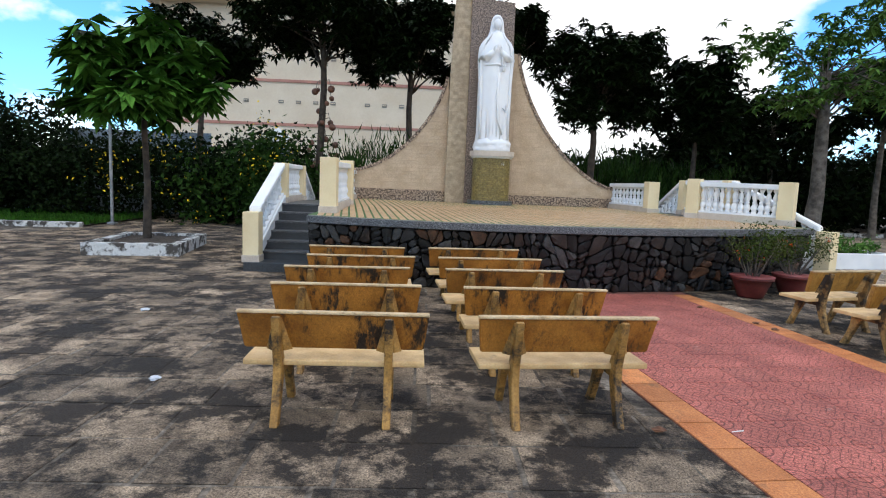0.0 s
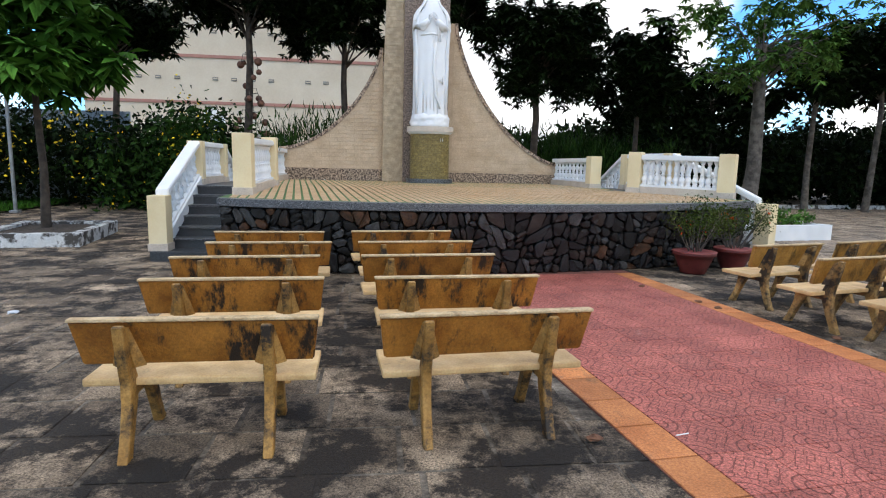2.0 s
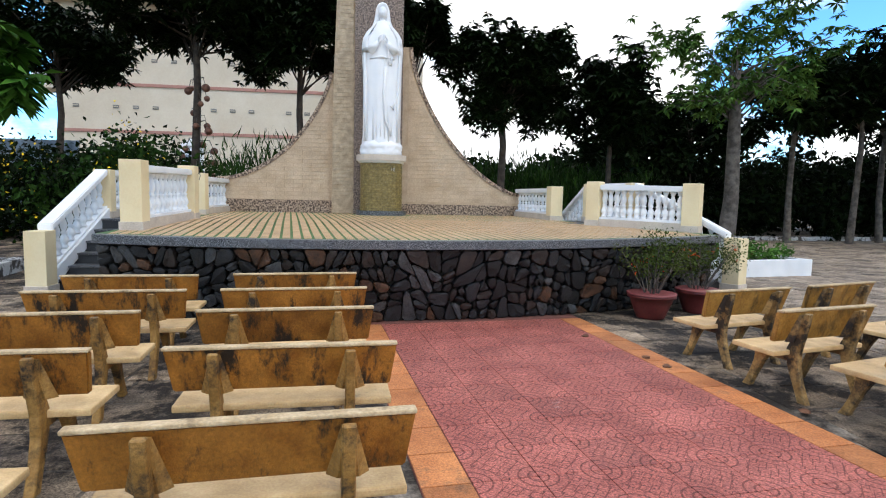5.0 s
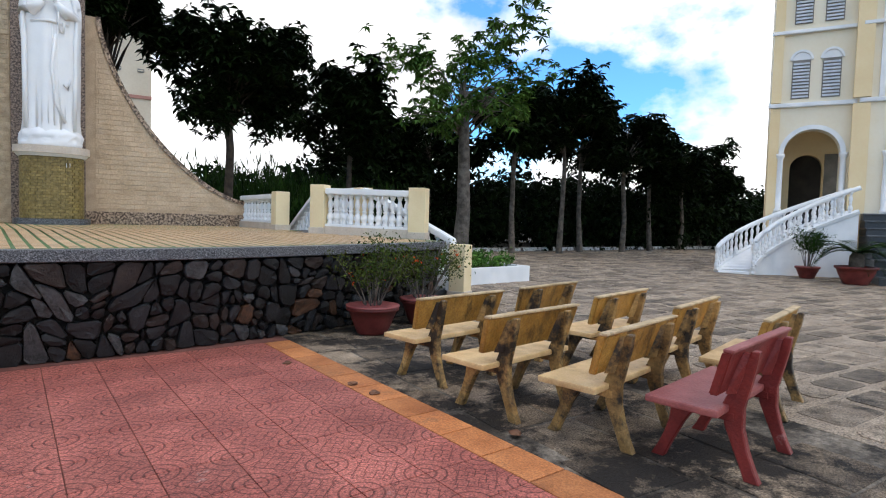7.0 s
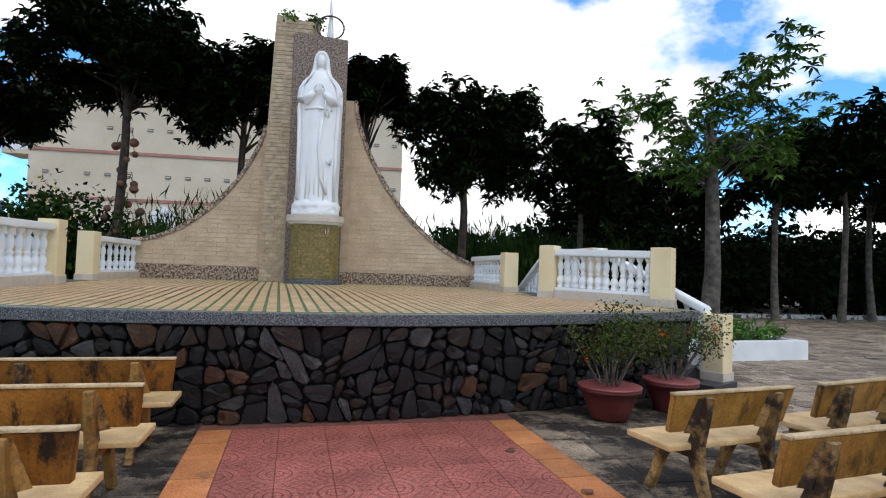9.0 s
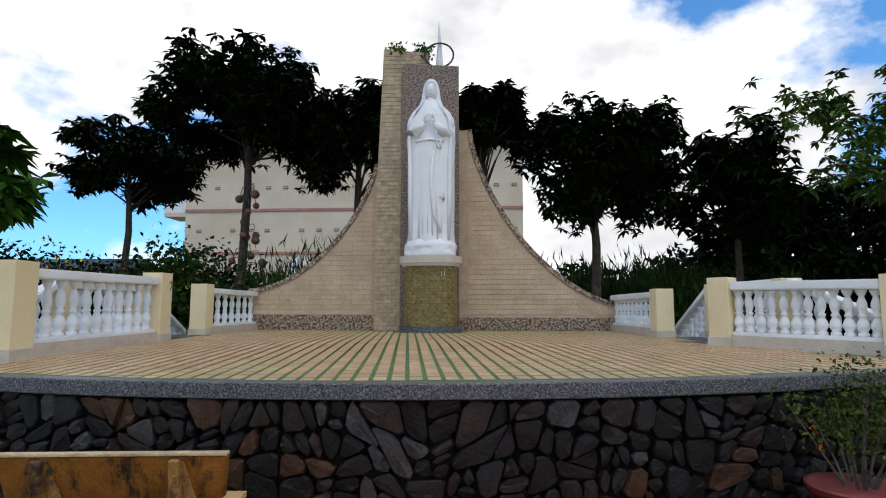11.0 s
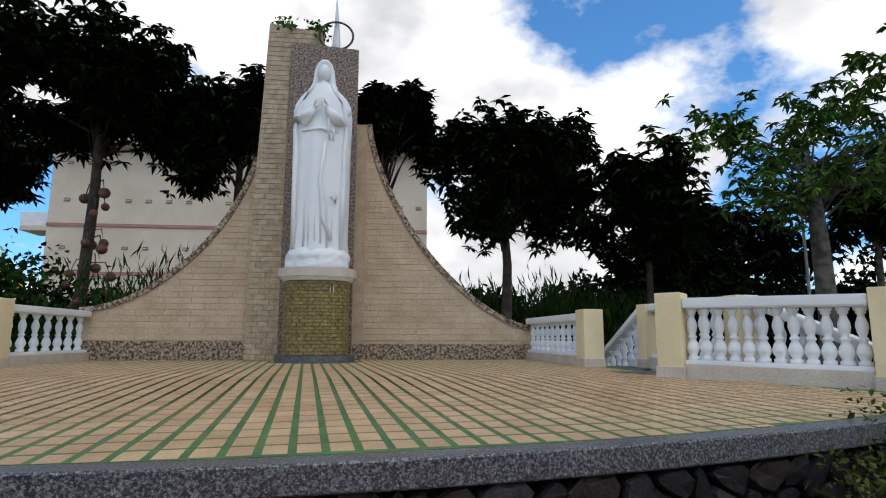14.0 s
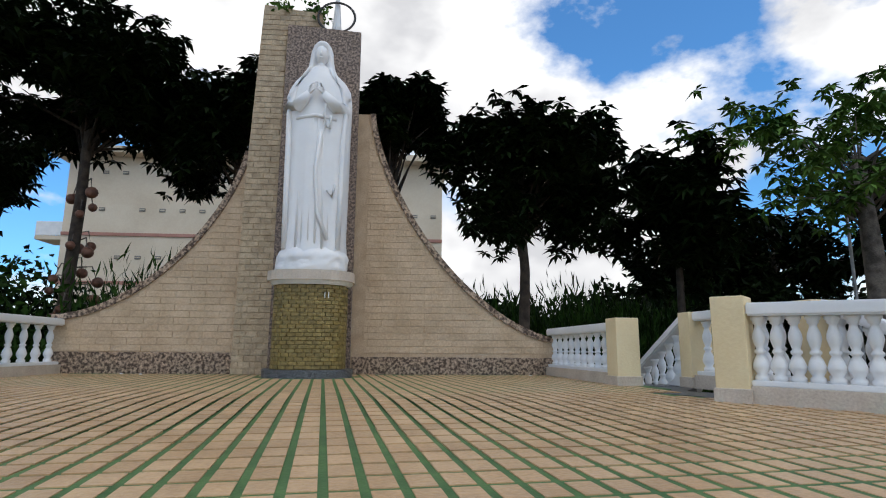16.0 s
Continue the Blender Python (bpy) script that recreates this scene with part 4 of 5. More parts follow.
LB = "weathered ochre stone bench with cream seat, stained dark by damp"
bench_l = bench(LB, 1.24, pose(0.24, 0.12, 0, 0, 0, 1))
for x, y, a in ((0.18, 1.16, 2.5), (0.06, 2.12, 5), (0.10, 3.02, 4), (-0.05, 3.92, 3)):
    copy_thing(bench_l, pose(x, y, 0, 0, 0, a))
for x, y, a in ((1.80, 0.18, 5), (1.78, 1.22, 3), (1.66, 2.24, 5), (1.61, 3.14, 5), (1.50, 4.10, 6)):
    copy_thing(bench_l, pose(x, y, 0, 0, 0, a))
bench_r = bench("weathered ochre stone bench with cream seat beside the red walk", 1.06, pose(5.90, 3.06, 0, 0, 0, 13), M_BENCH_R, M_LEG_R)
for x, y, a in ((5.92, 2.14, 12), (6.20, 1.43, 15), (7.22, 3.41, 16), (7.44, 2.65, 16), (7.60, 1.97, 17), (7.66, 1.30, 17)):
    copy_thing(bench_r, pose(x, y, 0, 0, 0, a))
bench("maroon painted stone bench with rose seat beside the red walk", 1.06, pose(6.49, 0.82, 0, 0, 0, 13), M_RBENCH, M_RBENCH, M_RSEAT)


# ---- potted shrubs ----
def potted(x, y, r, h, seed, label, leaf=None, flower=True):
    rnd = random.Random(seed)
    t = thing("potted_plant", label, "potted plant", pose(x, y, 0))
    part("pot", lathe([(r * .60, 0), (r * .64, .03), (r * .84, .18), (r * .97, .28), (r * 1.06, .285), (r * 1.06, .325), (r * .96, .325), (r * .92, .27), (.01, .26)], 24), M_POT, t, "dark red round pot", True)
    part("pot_rim", lathe([(r * 0.97, .322), (r * 1.08, .322), (r * 1.08, .342), (r * 0.97, .342)], 24), M_RSEAT, t, "paler worn pot rim", True)
    cs = []
    for i in range(17):
        a, s = rnd.uniform(0, 6.28), rnd.uniform(0.25, 1.0)
        e = Vector((math.cos(a) * s * r * 1.9, math.sin(a) * s * r * 1.9, h * rnd.uniform(0.72, 1.0)))
        part("stem", tube([(0.05 * math.cos(a), 0.05 * math.sin(a), 0.25), tuple(e * 0.5 + Vector((0, 0, 0.1))), tuple(e)], [0.011, 0.007, 0.003], 5), M_BARK, t)
        cs += [e, e * 0.8 + Vector((0, 0, 0.10)), e * 0.62 + Vector((0, 0, 0.16))]
    part("soil", lathe([(r * 0.9, 0.25), (r * 0.9, 0.275)], 16), M_SOIL, t)
    leaves("foliage", cs, 36, (0.095, 0.095, 0.08), 0.042 if flower else 0.09, leaf or M_SHRUB, t, rnd, 1.8 if flower else 4.0)
    if flower:
        tagged(leaves("flowers", rnd.sample(cs, 7), 4, (0.04, 0.04, 0.03), 0.045, M_REDF, t, rnd, label="orange-red flowers"), kind="stuff")
    return t


potted(6.05, 5.12, 0.30, 1.12, 1, "flowering shrub in a dark red pot by the stone wall")
potted(6.92, 5.45, 0.28, 1.05, 2, "smaller flowering shrub in a dark red pot by the stairs")


# ---- planters, lawn, left side ----
def kerb_box(label, x, y, w, d, h, th, rot, material):
    t = thing("planter", label, "planter", pose(x, y, 0, 0, 0, rot))
    part("front_kerb", boxed(-w / 2, w / 2, -d / 2, -d / 2 + th, -0.02, h, bev=0.012), material, t)
    part("back_kerb", boxed(-w / 2, w / 2, d / 2 - th, d / 2, -0.02, h, bev=0.012), material, t)
    part("left_kerb", boxed(-w / 2, -w / 2 + th, -d / 2 + th, d / 2 - th, -0.02, h - 0.003, bev=0.008), material, t)
    part("right_kerb", boxed(w / 2 - th, w / 2, -d / 2 + th, d / 2 - th, -0.02, h - 0.003, bev=0.008), material, t)
    part("soil", boxed(-w / 2 + th, w / 2 - th, -d / 2 + th, d / 2 - th, -0.02, h - 0.06), M_SOIL, t)
    return t


kerb_box("square planter with peeling white kerb round a tree", -4.95, 8.55, 1.75, 2.3, 0.24, 0.18, 8, M_WORN)
tree("young broad-leaved tree with drooping green leaves in the planter", -5.20, 8.95, 2.9, 0.07, 3.5, 1.6, 1.25, 11, M_LEAF_P, 60, 0, 0.48, z0=0.15, spread=0.14, whorl=5, lobe=0.42, bark=M_BARK_D, near=True)
kerb_box("low white planter with clipped green hedge", 10.6, 9.95, 2.5, 1.9, 0.36, 0.14, 10, M_WHITE)
hedge = thing("hedge", "low green hedge in the white planter", "hedge", pose(10.6, 9.95, 0.30, 0, 0, 10), kind="stuff")
rnd = random.Random(8)
leaves("hedge_leaves", [(rnd.uniform(-1.1, 1.1), rnd.uniform(-0.7, 0.7), rnd.uniform(0.05, 0.28)) for _ in range(90)], 30, (0.1, 0.1, 0.08), 0.09, M_LEAF_M, hedge, rnd)

lawn = far(thing("lawn", "bright green lawn behind a low kerb", "lawn", kind="stuff"))
tagged(pydata("lawn_soil", [(-20, 11.2, 0.03), (-5.9, 12.6, 0.03), (-5.9, 16.2, 0.05), (-20, 16.2, 0.05)], [(0, 1, 2, 3)], M_SOIL, lawn))
rnd = random.Random(9)
vs, fs = [], []
for i in range(26000):
    x = rnd.uniform(-15, -5.9)
    y = 11.2 + (x + 20) * 0.1 + rnd.random() * 3.6
    a, h = rnd.uniform(0, 6.28), rnd.uniform(0.05, 0.13)
    b = len(vs)
    vs += [(x - 0.02 * math.cos(a), y - 0.02 * math.sin(a), 0.03), (x + 0.02 * math.cos(a), y + 0.02 * math.sin(a), 0.03), (x + rnd.uniform(-.05, .05), y + rnd.uniform(-.05, .05), 0.03 + h)]
    fs.append((b, b + 1, b + 2))
pydata("grass", vs, fs, M_GRASS, lawn)
tagged(far(part("kerb", prism([(-20, 11.0), (-5.9, 12.45), (-5.9, 12.62), (-20, 11.18)], -0.02, 0.10, bev=0.01), M_WORN, None)), "low weathered kerb along the lawn", "kerb", kind="structure")


def pole(label, x, y, h, r, m=M_METAL, name="pole"):
    t = far(thing(name, label, "pole", pose(x, y, 0)))
    part("shaft", tube([(0, 0, -0.03), (0, 0, h)], [r, r * 0.85], 8), m, t)
    part("foot", boxed(-0.08, 0.08, -0.08, 0.08, -0.02, 0.05, bev=0.01), m, t)
    return t


pole("thin grey metal pole beside the lawn", -5.75, 13.4, 2.6, 0.035)
pole("slender grey metal pole beside the trees", 11.0, 15.3, 4.2, 0.03)

# boundary wall and greenery on the left
tagged(far(part("wall_left", boxed(-26, -2.2, 17.4, 17.6, -0.02, 1.5), M_SHEET, None)), "corrugated blue-grey sheet fence behind shrubs", "fence", kind="structure")
fence = far(thing("sheet_fence", "corrugated blue-grey metal sheet fence", "fence", pose(-7, 17.2, 0)))
vs, fs = [], []
for i in range(81):
    x = i * 0.05
    vs += [(x - 2, 0.03 * math.sin(i * 1.25), 0), (x - 2, 0.03 * math.sin(i * 1.25), 2.3)]
    if i:
        fs.append((2 * i - 2, 2 * i, 2 * i + 1, 2 * i - 1))
pydata("sheet", vs, fs, M_SHEET, fence)


def shrubs(label, x0, x1, y0, y1, h0, h1, n, per, size, m, seed, z0=0.0, name="shrubbery", long=1.8):
    r = random.Random(seed)
    t = far(thing(name, label, "shrubs", kind="stuff"), -0.15)
    cs = []
    for _ in range(n):
        x, y = r.uniform(x0, x1), r.uniform(y0, y1)
        top = h0 + (h1 - h0) * (0.5 + 0.5 * noise.noise((x * 0.9, y * 0.9, seed)))
        cs.append((x, y, z0 + top * r.random() ** 0.6))
    leaves("foliage_mass", cs, per, (0.28, 0.28, 0.2), size, m, t, r, long)
    return t


shrubs("dark shrubs in front of the sheet fence", -14, -2.0, 14.4, 16.8, 1.1, 2.75, 620, 55, 0.13, M_LEAF_SHADED, 21)
shrubs("yellow flowering bush", -6.6, -4.2, 13.9, 14.3, 1.4, 2.4, 16, 9, 0.075, M_FLOWER, 22, 0.2, "flowering_bush")
shrubs("green bush with yellow flower heads", -2.9, -1.9, 13.5, 14.0, 1.4, 2.5, 60, 40, 0.13, M_LEAF_T, 28, 0.2, "flowering_bush")
shrubs("yellow flower heads on a green bush", -2.8, -2.1, 13.4, 13.6, 2.2, 2.7, 9, 12, 0.075, M_FLOWER, 29, 0.1, "flowering_bush")
shrubs("green bushes behind the wing wall", -4.5, 0.6, 13.6, 15.5, 1.0, 2.2, 130, 45, 0.15, M_LEAF_T, 23)
shrubs("tall grass behind the wing wall", -1.0, 1.0, 13.3, 14.2, 1.2, 2.35, 90, 30, 0.26, M_LEAF_T, 24, long=9, name="tall_grass")
shrubs("tall reeds behind the wing wall", 3.6, 9.0, 15.6, 18.0, 1.1, 2.4, 260, 36, 0.30, M_LEAF_T, 25, long=9, name="tall_grass")
# Shade below the tree row is painted in by the near-black leaf colour.
shrubs("dark undergrowth under the trees", 8.6, 40, 17.8, 23.0, 1.2, 3.9, 1300, 45, 0.24, M_LEAF_SHADED, 26)
shrubs("dark boundary greenery", 6, 44, 23, 26, 1.6, 3.4, 700, 40, 0.34, M_LEAF_SHADED, 27)

# Dark crowns: their shade is in the leaf colour.
CT = "cannonball tree with dark dense crown"
tree(CT + " and brown fruits on the trunk", -1.38, 14.2, 4.3, 0.085, 4.95, 1.85, 1.5, 31, M_LEAF_SHADED, 105, 0, 0.20, group="dark trees", bark=M_BARK_D, spread=0.15, whorl=17)
fr = thing("fruit_cluster", "round brown cannonball fruits hanging on twisted twigs", "fruit", pose(-1.38, 14.2, 0))
far(fr, -0.2)
rnd = random.Random(4)
for i in range(26):
    a, z = rnd.uniform(0, 6.28), rnd.uniform(1.2, 3.4)
    rr = rnd.uniform(0.12, 0.32)
    c = (rr * math.cos(a), rr * math.sin(a) - 0.05, z)
    bm = bmesh.new()
    bmesh.ops.create_icosphere(bm, subdivisions=2, radius=rnd.uniform(0.05, 0.085), matrix=Matrix.Translation(c))
    part("fruit", bm, M_FRUIT, fr, smooth=True)
    part("twig", tube([(0.0, 0.0, z + 0.2), (c[0] * 0.7, c[1] * 0.7, z + 0.22), c], [0.012, 0.010, 0.006], 5), M_BARK, fr)
tree("young broad-leaved tree with drooping leaves on the lawn", -10.2, 13.7, 2.7, 0.05, 3.45, 1.6, 1.0, 38, M_LEAF_P, 60, 0, 0.36, spread=0.14, whorl=6, lobe=0.42)
shrubs("tall dark greenery behind the lawn", -18, -8.6, 15.2, 17.0, 1.9, 3.5, 420, 60, 0.16, M_LEAF_SHADED, 39)
tree(CT, -4.85, 16.0, 3.9, 0.08, 4.5, 1.5, 1.15, 32, M_LEAF_SHADED, 85, 0, 0.20, group="dark trees", bark=M_BARK_D, spread=0.15, whorl=17)
tree(CT, 0.60, 14.6, 3.9, 0.08, 4.6, 1.25, 1.3, 33, M_LEAF_SHADED, 85, 0, 0.20, group="dark trees", bark=M_BARK_D, spread=0.15, whorl=17)
tree(CT, 2.9, 14.8, 4.0, 0.08, 4.75, 0.95, 0.75, 34, M_LEAF_SHADED, 70, 0, 0.20, group="dark trees", bark=M_BARK_D, spread=0.15, whorl=17)
tree(CT, 4.95, 14.6, 2.9, 0.09, 3.76, 1.58, 1.62, 35, M_LEAF_SHADED, 100, 0, 0.20, group="dark trees", bark=M_BARK_D, spread=0.15, whorl=17)
tree("dark broad-leaved tree behind the balustrade", 7.75, 15.2, 3.0, 0.07, 3.35, 1.15, 1.5, 36, M_LEAF_SHADED, 70, 0, 0.28, group="dark trees", bark=M_BARK_D, spread=0.16, whorl=9)
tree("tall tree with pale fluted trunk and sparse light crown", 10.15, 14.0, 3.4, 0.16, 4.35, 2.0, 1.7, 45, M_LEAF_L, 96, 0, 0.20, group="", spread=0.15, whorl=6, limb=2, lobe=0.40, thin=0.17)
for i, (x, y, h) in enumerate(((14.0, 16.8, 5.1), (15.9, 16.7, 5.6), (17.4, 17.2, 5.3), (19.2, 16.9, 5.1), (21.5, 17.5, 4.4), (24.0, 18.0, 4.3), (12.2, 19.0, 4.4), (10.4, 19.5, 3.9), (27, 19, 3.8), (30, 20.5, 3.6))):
    tree("slim-trunked tree with dark crown in a row", x, y, h * 0.66, 0.085, h * 0.80, 1.75, 1.5, 50 + i, M_LEAF_SHADED, 70, 0, 0.30, group="tree row", spread=0.16, whorl=9)
tagged(far(part("kerb", prism([(9.0, 17.3), (34, 19.2), (34, 19.4), (9.0, 17.5)], -0.02, 0.12, bev=0.01), M_WORN, None)), "low weathered kerb below the tree row", "kerb", kind="structure")

# ---- long building behind ----
bl = thing("building", "long cream warehouse building with pink bands and small vents", "building", pose(0, 40, 0))
far(bl, -0.4)
part("wall", boxed(-16.6, 5.6, 0, 12, -0.02, 12.6), M_BLDG, bl)
part("roof", boxed(-17.6, 6.0, -0.9, 12.4, 12.6, 13.0, bev=0.05), M_BLDG, bl)
for z in (4.9, 7.75):
    part("band", boxed(-16.62, 5.62, -0.07, -0.005, z, z + 0.2, bev=0.02), M_BAND, bl, "pink painted band")
for z in (6.4, 9.25, 11.5):
    for k in range(19):
        if (k * 7 + int(z)) % 9 in (4, 5):
            continue
        x = -15.8 + k * 1.15
        v = part("vent", boxed(x, x + 0.34, -0.05, -0.004, z, z + 0.2, bev=0.01), M_VENT, bl, "small grey vent")
        part("slat", boxed(x + 0.03, x + 0.31, -0.07, -0.051, z + 0.08, z + 0.12), M_BLDG, v)
bal = part("balcony", boxed(-18.2, -16.605, 0.2, 2.2, 7.5, 7.75, bev=0.03), M_BLDG, bl)
part("balcony_rail", boxed(-18.2, -16.605, 0.2, 0.3, 7.76, 8.6, bev=0.03), M_WHITE, bal)
wd = part("window", boxed(-9.6, -8.2, -0.12, -0.006, 2.6, 4.1, bev=0.03), M_WHITE, bl, "white framed window with pediment")
part("pane", boxed(-9.4, -8.95, -0.14, -0.121, 2.75, 3.7), M_SHEET, wd)
part("pane", boxed(-8.85, -8.4, -0.14, -0.121, 2.75, 3.7), M_SHEET, wd)
part("pediment", slab_xz([(-9.8, 4.15), (-8.0, 4.15), (-8.9, 4.75)], -0.16, -0.006), M_WHITE, wd)

# ---- church ----
CH_A = -60.0
far_pose = pose(22.3, 9.4, 0, 0, 0, CH_A) @ Matrix.Diagonal((1.4, 1.4, 1.4, 1))
ch = thing("church", "pale yellow church front with arched porch and white trim", "church", far_pose)


def arch_wall(x0, x1, z0, z1, ax0, ax1, spring, y0, y1):
    """A wall bay with a round-headed opening."""
    c, r = (ax0 + ax1) / 2, (ax1 - ax0) / 2
    bm = bmesh.new()
    arc = [(c + r * math.cos(math.pi * (1 - i / 16)), spring + r * math.sin(math.pi * i / 16)) for i in range(17)]
    pts = [(x0, z0), (ax0, z0)] + arc + [(ax1, z0), (x1, z0), (x1, z1), (x0, z1)]
    a = [bm.verts.new((x, y0, z)) for x, z in pts]
    b = [bm.verts.new((x, y1, z)) for x, z in pts]
    bm.faces.new(a)
    bm.faces.new(b[::-1])
    for i in range(len(pts)):
        j = (i + 1) % len(pts)
        bm.faces.new((a[j], a[i], b[i], b[j]))
    bmesh.ops.recalc_face_normals(bm, faces=bm.faces)
    bmesh.ops.triangulate(bm, faces=bm.faces, ngon_method="EAR_CLIP")
    return bm


def arch_band(ax0, ax1, spring, w, y0, y1):
    c, r = (ax0 + ax1) / 2, (ax1 - ax0) / 2
    bm = bmesh.new()
    rows = []
    for i in range(17):
        a = math.pi * (1 - i / 16)
        rows.append([(c + q * math.cos(a), y, spring + q * math.sin(a)) for q, y in ((r, y0), (r + w, y0), (r + w, y1), (r, y1))])
    rings(bm, rows)
    bmesh.ops.recalc_face_normals(bm, faces=bm.faces)
    return bm


FZ = 1.38
part("tower_porch", arch_wall(0, 1.62, -0.02, 3.85, 0.28, 1.38, 2.75, 0, 0.3), M_CREAM, ch)
part("tower_side", boxed(0, 0.3, 0.3, 3.3, -0.02, 3.85), M_CHURCH, ch)
part("main_porch", arch_wall(1.62, 5.2, -0.02, 3.85, 2.3, 4.3, 2.75, -0.12, 0.3), M_CREAM, ch)
part("porch_floor", boxed(0.3, 5.2, 0.3, 3.0, 0.5, FZ), M_STEP, ch)
part("back_wall", boxed(0.3, 5.2, 3.0, 3.3, FZ, 3.85), M_CHURCH, ch)
part("porch_ceiling", boxed(0.3, 5.2, 0.3, 3.0, 3.6, 3.85), M_CHURCH, ch)
part("door_head", arch_band(2.55, 4.05, 2.7, 0.1, 2.9, 2.99), M_DOOR, ch)
dr = part("door", boxed(2.5, 4.1, 2.9, 2.995, FZ, 3.2), M_DOOR, ch, "dark wooden double door")
part("door_panel", boxed(2.6, 3.25, 2.86, 2.899, FZ + 0.1, 3.0, bev=0.02), M_DOOR, dr)
part("door_panel", boxed(3.35, 4.0, 2.86, 2.899, FZ + 0.1, 3.0, bev=0.02), M_DOOR, dr)
part("tower_wall", boxed(0.0, 1.62, 0.02, 3.6, 3.85, 12), M_CREAM, ch)
part("main_wall", boxed(1.62, 5.2, -0.1, 3.6, 3.85, 12), M_CREAM, ch)
for z, h in ((3.82, 0.10), (5.50, 0.08)):
    part("cornice", boxed(-0.08, 1.66, -0.08, 0.015, z, z + h, bev=0.015), M_WHITE, ch, "white moulded cornice")
    part("cornice", boxed(1.66, 5.2, -0.2, -0.105, z, z + h, bev=0.015), M_WHITE, ch, "white moulded cornice")
part("arch_trim", arch_band(0.28, 1.38, 2.75, 0.10, -0.06, 0.0), M_WHITE, ch, "white arch moulding")
part("arch_trim", arch_band(2.3, 4.3, 2.75, 0.12, -0.2, -0.121), M_WHITE, ch, "white arch moulding")
for x, y in ((0.22, -0.03), (1.44, -0.03), (2.2, -0.16), (4.4, -0.16)):
    part("porch_column", lathe([(.085, FZ - 0.0), (.085, FZ + .08), (.062, FZ + .1), (.058, 2.62), (.085, 2.68), (.09, 2.75)], 12, (x, y, 0)), M_WHITE, ch, "slim white column", True)
    part("column_plinth", boxed(x - 0.11, x + 0.11, y - 0.09, y + 0.02, 0.2, FZ, bev=0.01), M_WHITE, ch)


def louvre(x, z, w, h, y):
    # Grey backing: the shade in the gaps between slats is put into its colour.
    wdw = part("window", boxed(x, x + w, y - 0.02, y - 0.002, z, z + h), M_VENT, ch, "white louvred arched window")
    part("arch_head", arch_band(x, x + w, z + h, 0.05, y - 0.05, y - 0.002), M_WHITE, wdw)
    bm = bmesh.new()
    rings(bm, [[(x + w / 2 + w / 2 * math.cos(math.pi * i / 10), yy, z + h + w / 2 * math.sin(math.pi * i / 10)) for i in range(11)] for yy in (y - 0.02, y - 0.002)])
    part("fan", bm, M_WHITE, wdw)
    for k in range(int(h / 0.075)):
        part("slat", boxed(x + 0.02, x + w - 0.02, y - 0.045, y - 0.021, z + 0.02 + k * 0.075, z + 0.060 + k * 0.075), M_LOUV, wdw)


for zz in (4.02, 5.72):
    louvre(0.36, zz, 0.36, 0.88, 0.02)
    louvre(0.95, zz, 0.36, 0.88, 0.02)
    louvre(2.42, zz, 0.36, 0.95, -0.1)
    louvre(3.0, zz, 0.36, 0.95, -0.1)
part("pier", boxed(-0.03, 0.17, -0.045, 0.018, 3.94, 12), M_CHURCH, ch, "yellow corner pier")
part("pier", boxed(-0.03, 0.17, -0.045, -0.002, 0.0, 3.81), M_CHURCH, ch, "yellow corner pier")
part("pier", boxed(1.54, 1.86, -0.19, -0.122, 0.0, 3.81), M_CHURCH, ch, "yellow pier between the bays")
part("pier", boxed(1.54, 1.86, -0.19, -0.102, 3.94, 12), M_CHURCH, ch, "yellow pier between the bays")
part("pilaster", boxed(2.0, 2.1, -0.15, -0.102, 3.94, 12), M_WHITE, ch, "white pilaster strip")
for k in range(34):
    x = -0.06 + k * 0.15
    part("dentil", boxed(x, x + 0.06, -0.10 if x < 1.62 else -0.215, -0.081 if x < 1.62 else -0.201, 3.83, 3.89), M_WHITE, ch)
rose = part("rose_window", lathe([(0.62, 0), (0.62, 0.05), (0.50, 0.05), (0.50, 0.0)], 40), M_YEL, ch, "round window with yellow rim", True)
rose.matrix_basis = pose(3.45, -0.102, 6.1, 90, 0, 0)
for k in range(8):
    a = math.pi * 2 * k / 8
    rr = part("rosette", lathe([(0.11, 0), (0.11, 0.03), (0.02, 0.04)], 16), M_LOUV, rose)
    rr.matrix_basis = pose(0.33 * math.cos(a), 0.33 * math.sin(a), 0.0)
part("inner_arch", arch_wall(0.3, 1.62, FZ + 0.002, 3.6, 0.5, 1.2, 2.55, 1.6, 1.8), M_CHURCH, ch)
part("dark_shutter", boxed(1.24, 1.56, 1.52, 1.595, FZ + 0.1, 2.9), M_VENT, ch, "grey louvred shutter")
# Dark panel: the shade deep in the passage is put into its colour.
part("passage_end", boxed(0.35, 1.6, 2.9, 2.99, FZ, 3.5), M_PASSAGE_SHADE, ch)
steps = thing("church_steps", "wide dark grey church entrance steps", "stairs", far_pose, kind="structure")
for i in range(9):
    part("step", boxed(1.8, 5.2, -2.6 + i * 0.26, -0.19, FZ * i / 9 - 0.02 if i else -0.02, FZ * (i + 1) / 9 - 0.03, bev=0.008), M_STEP, steps)
    part("nosing", boxed(1.79, 5.2, -2.63 + i * 0.26, -2.30 + i * 0.26, FZ * (i + 1) / 9 - 0.03, FZ * (i + 1) / 9, bev=0.006), M_GRANITE, steps)
ramp = thing("ramp", "curved white ramp with white balustrades up to the church porch", "ramp", far_pose)
NRP = 22
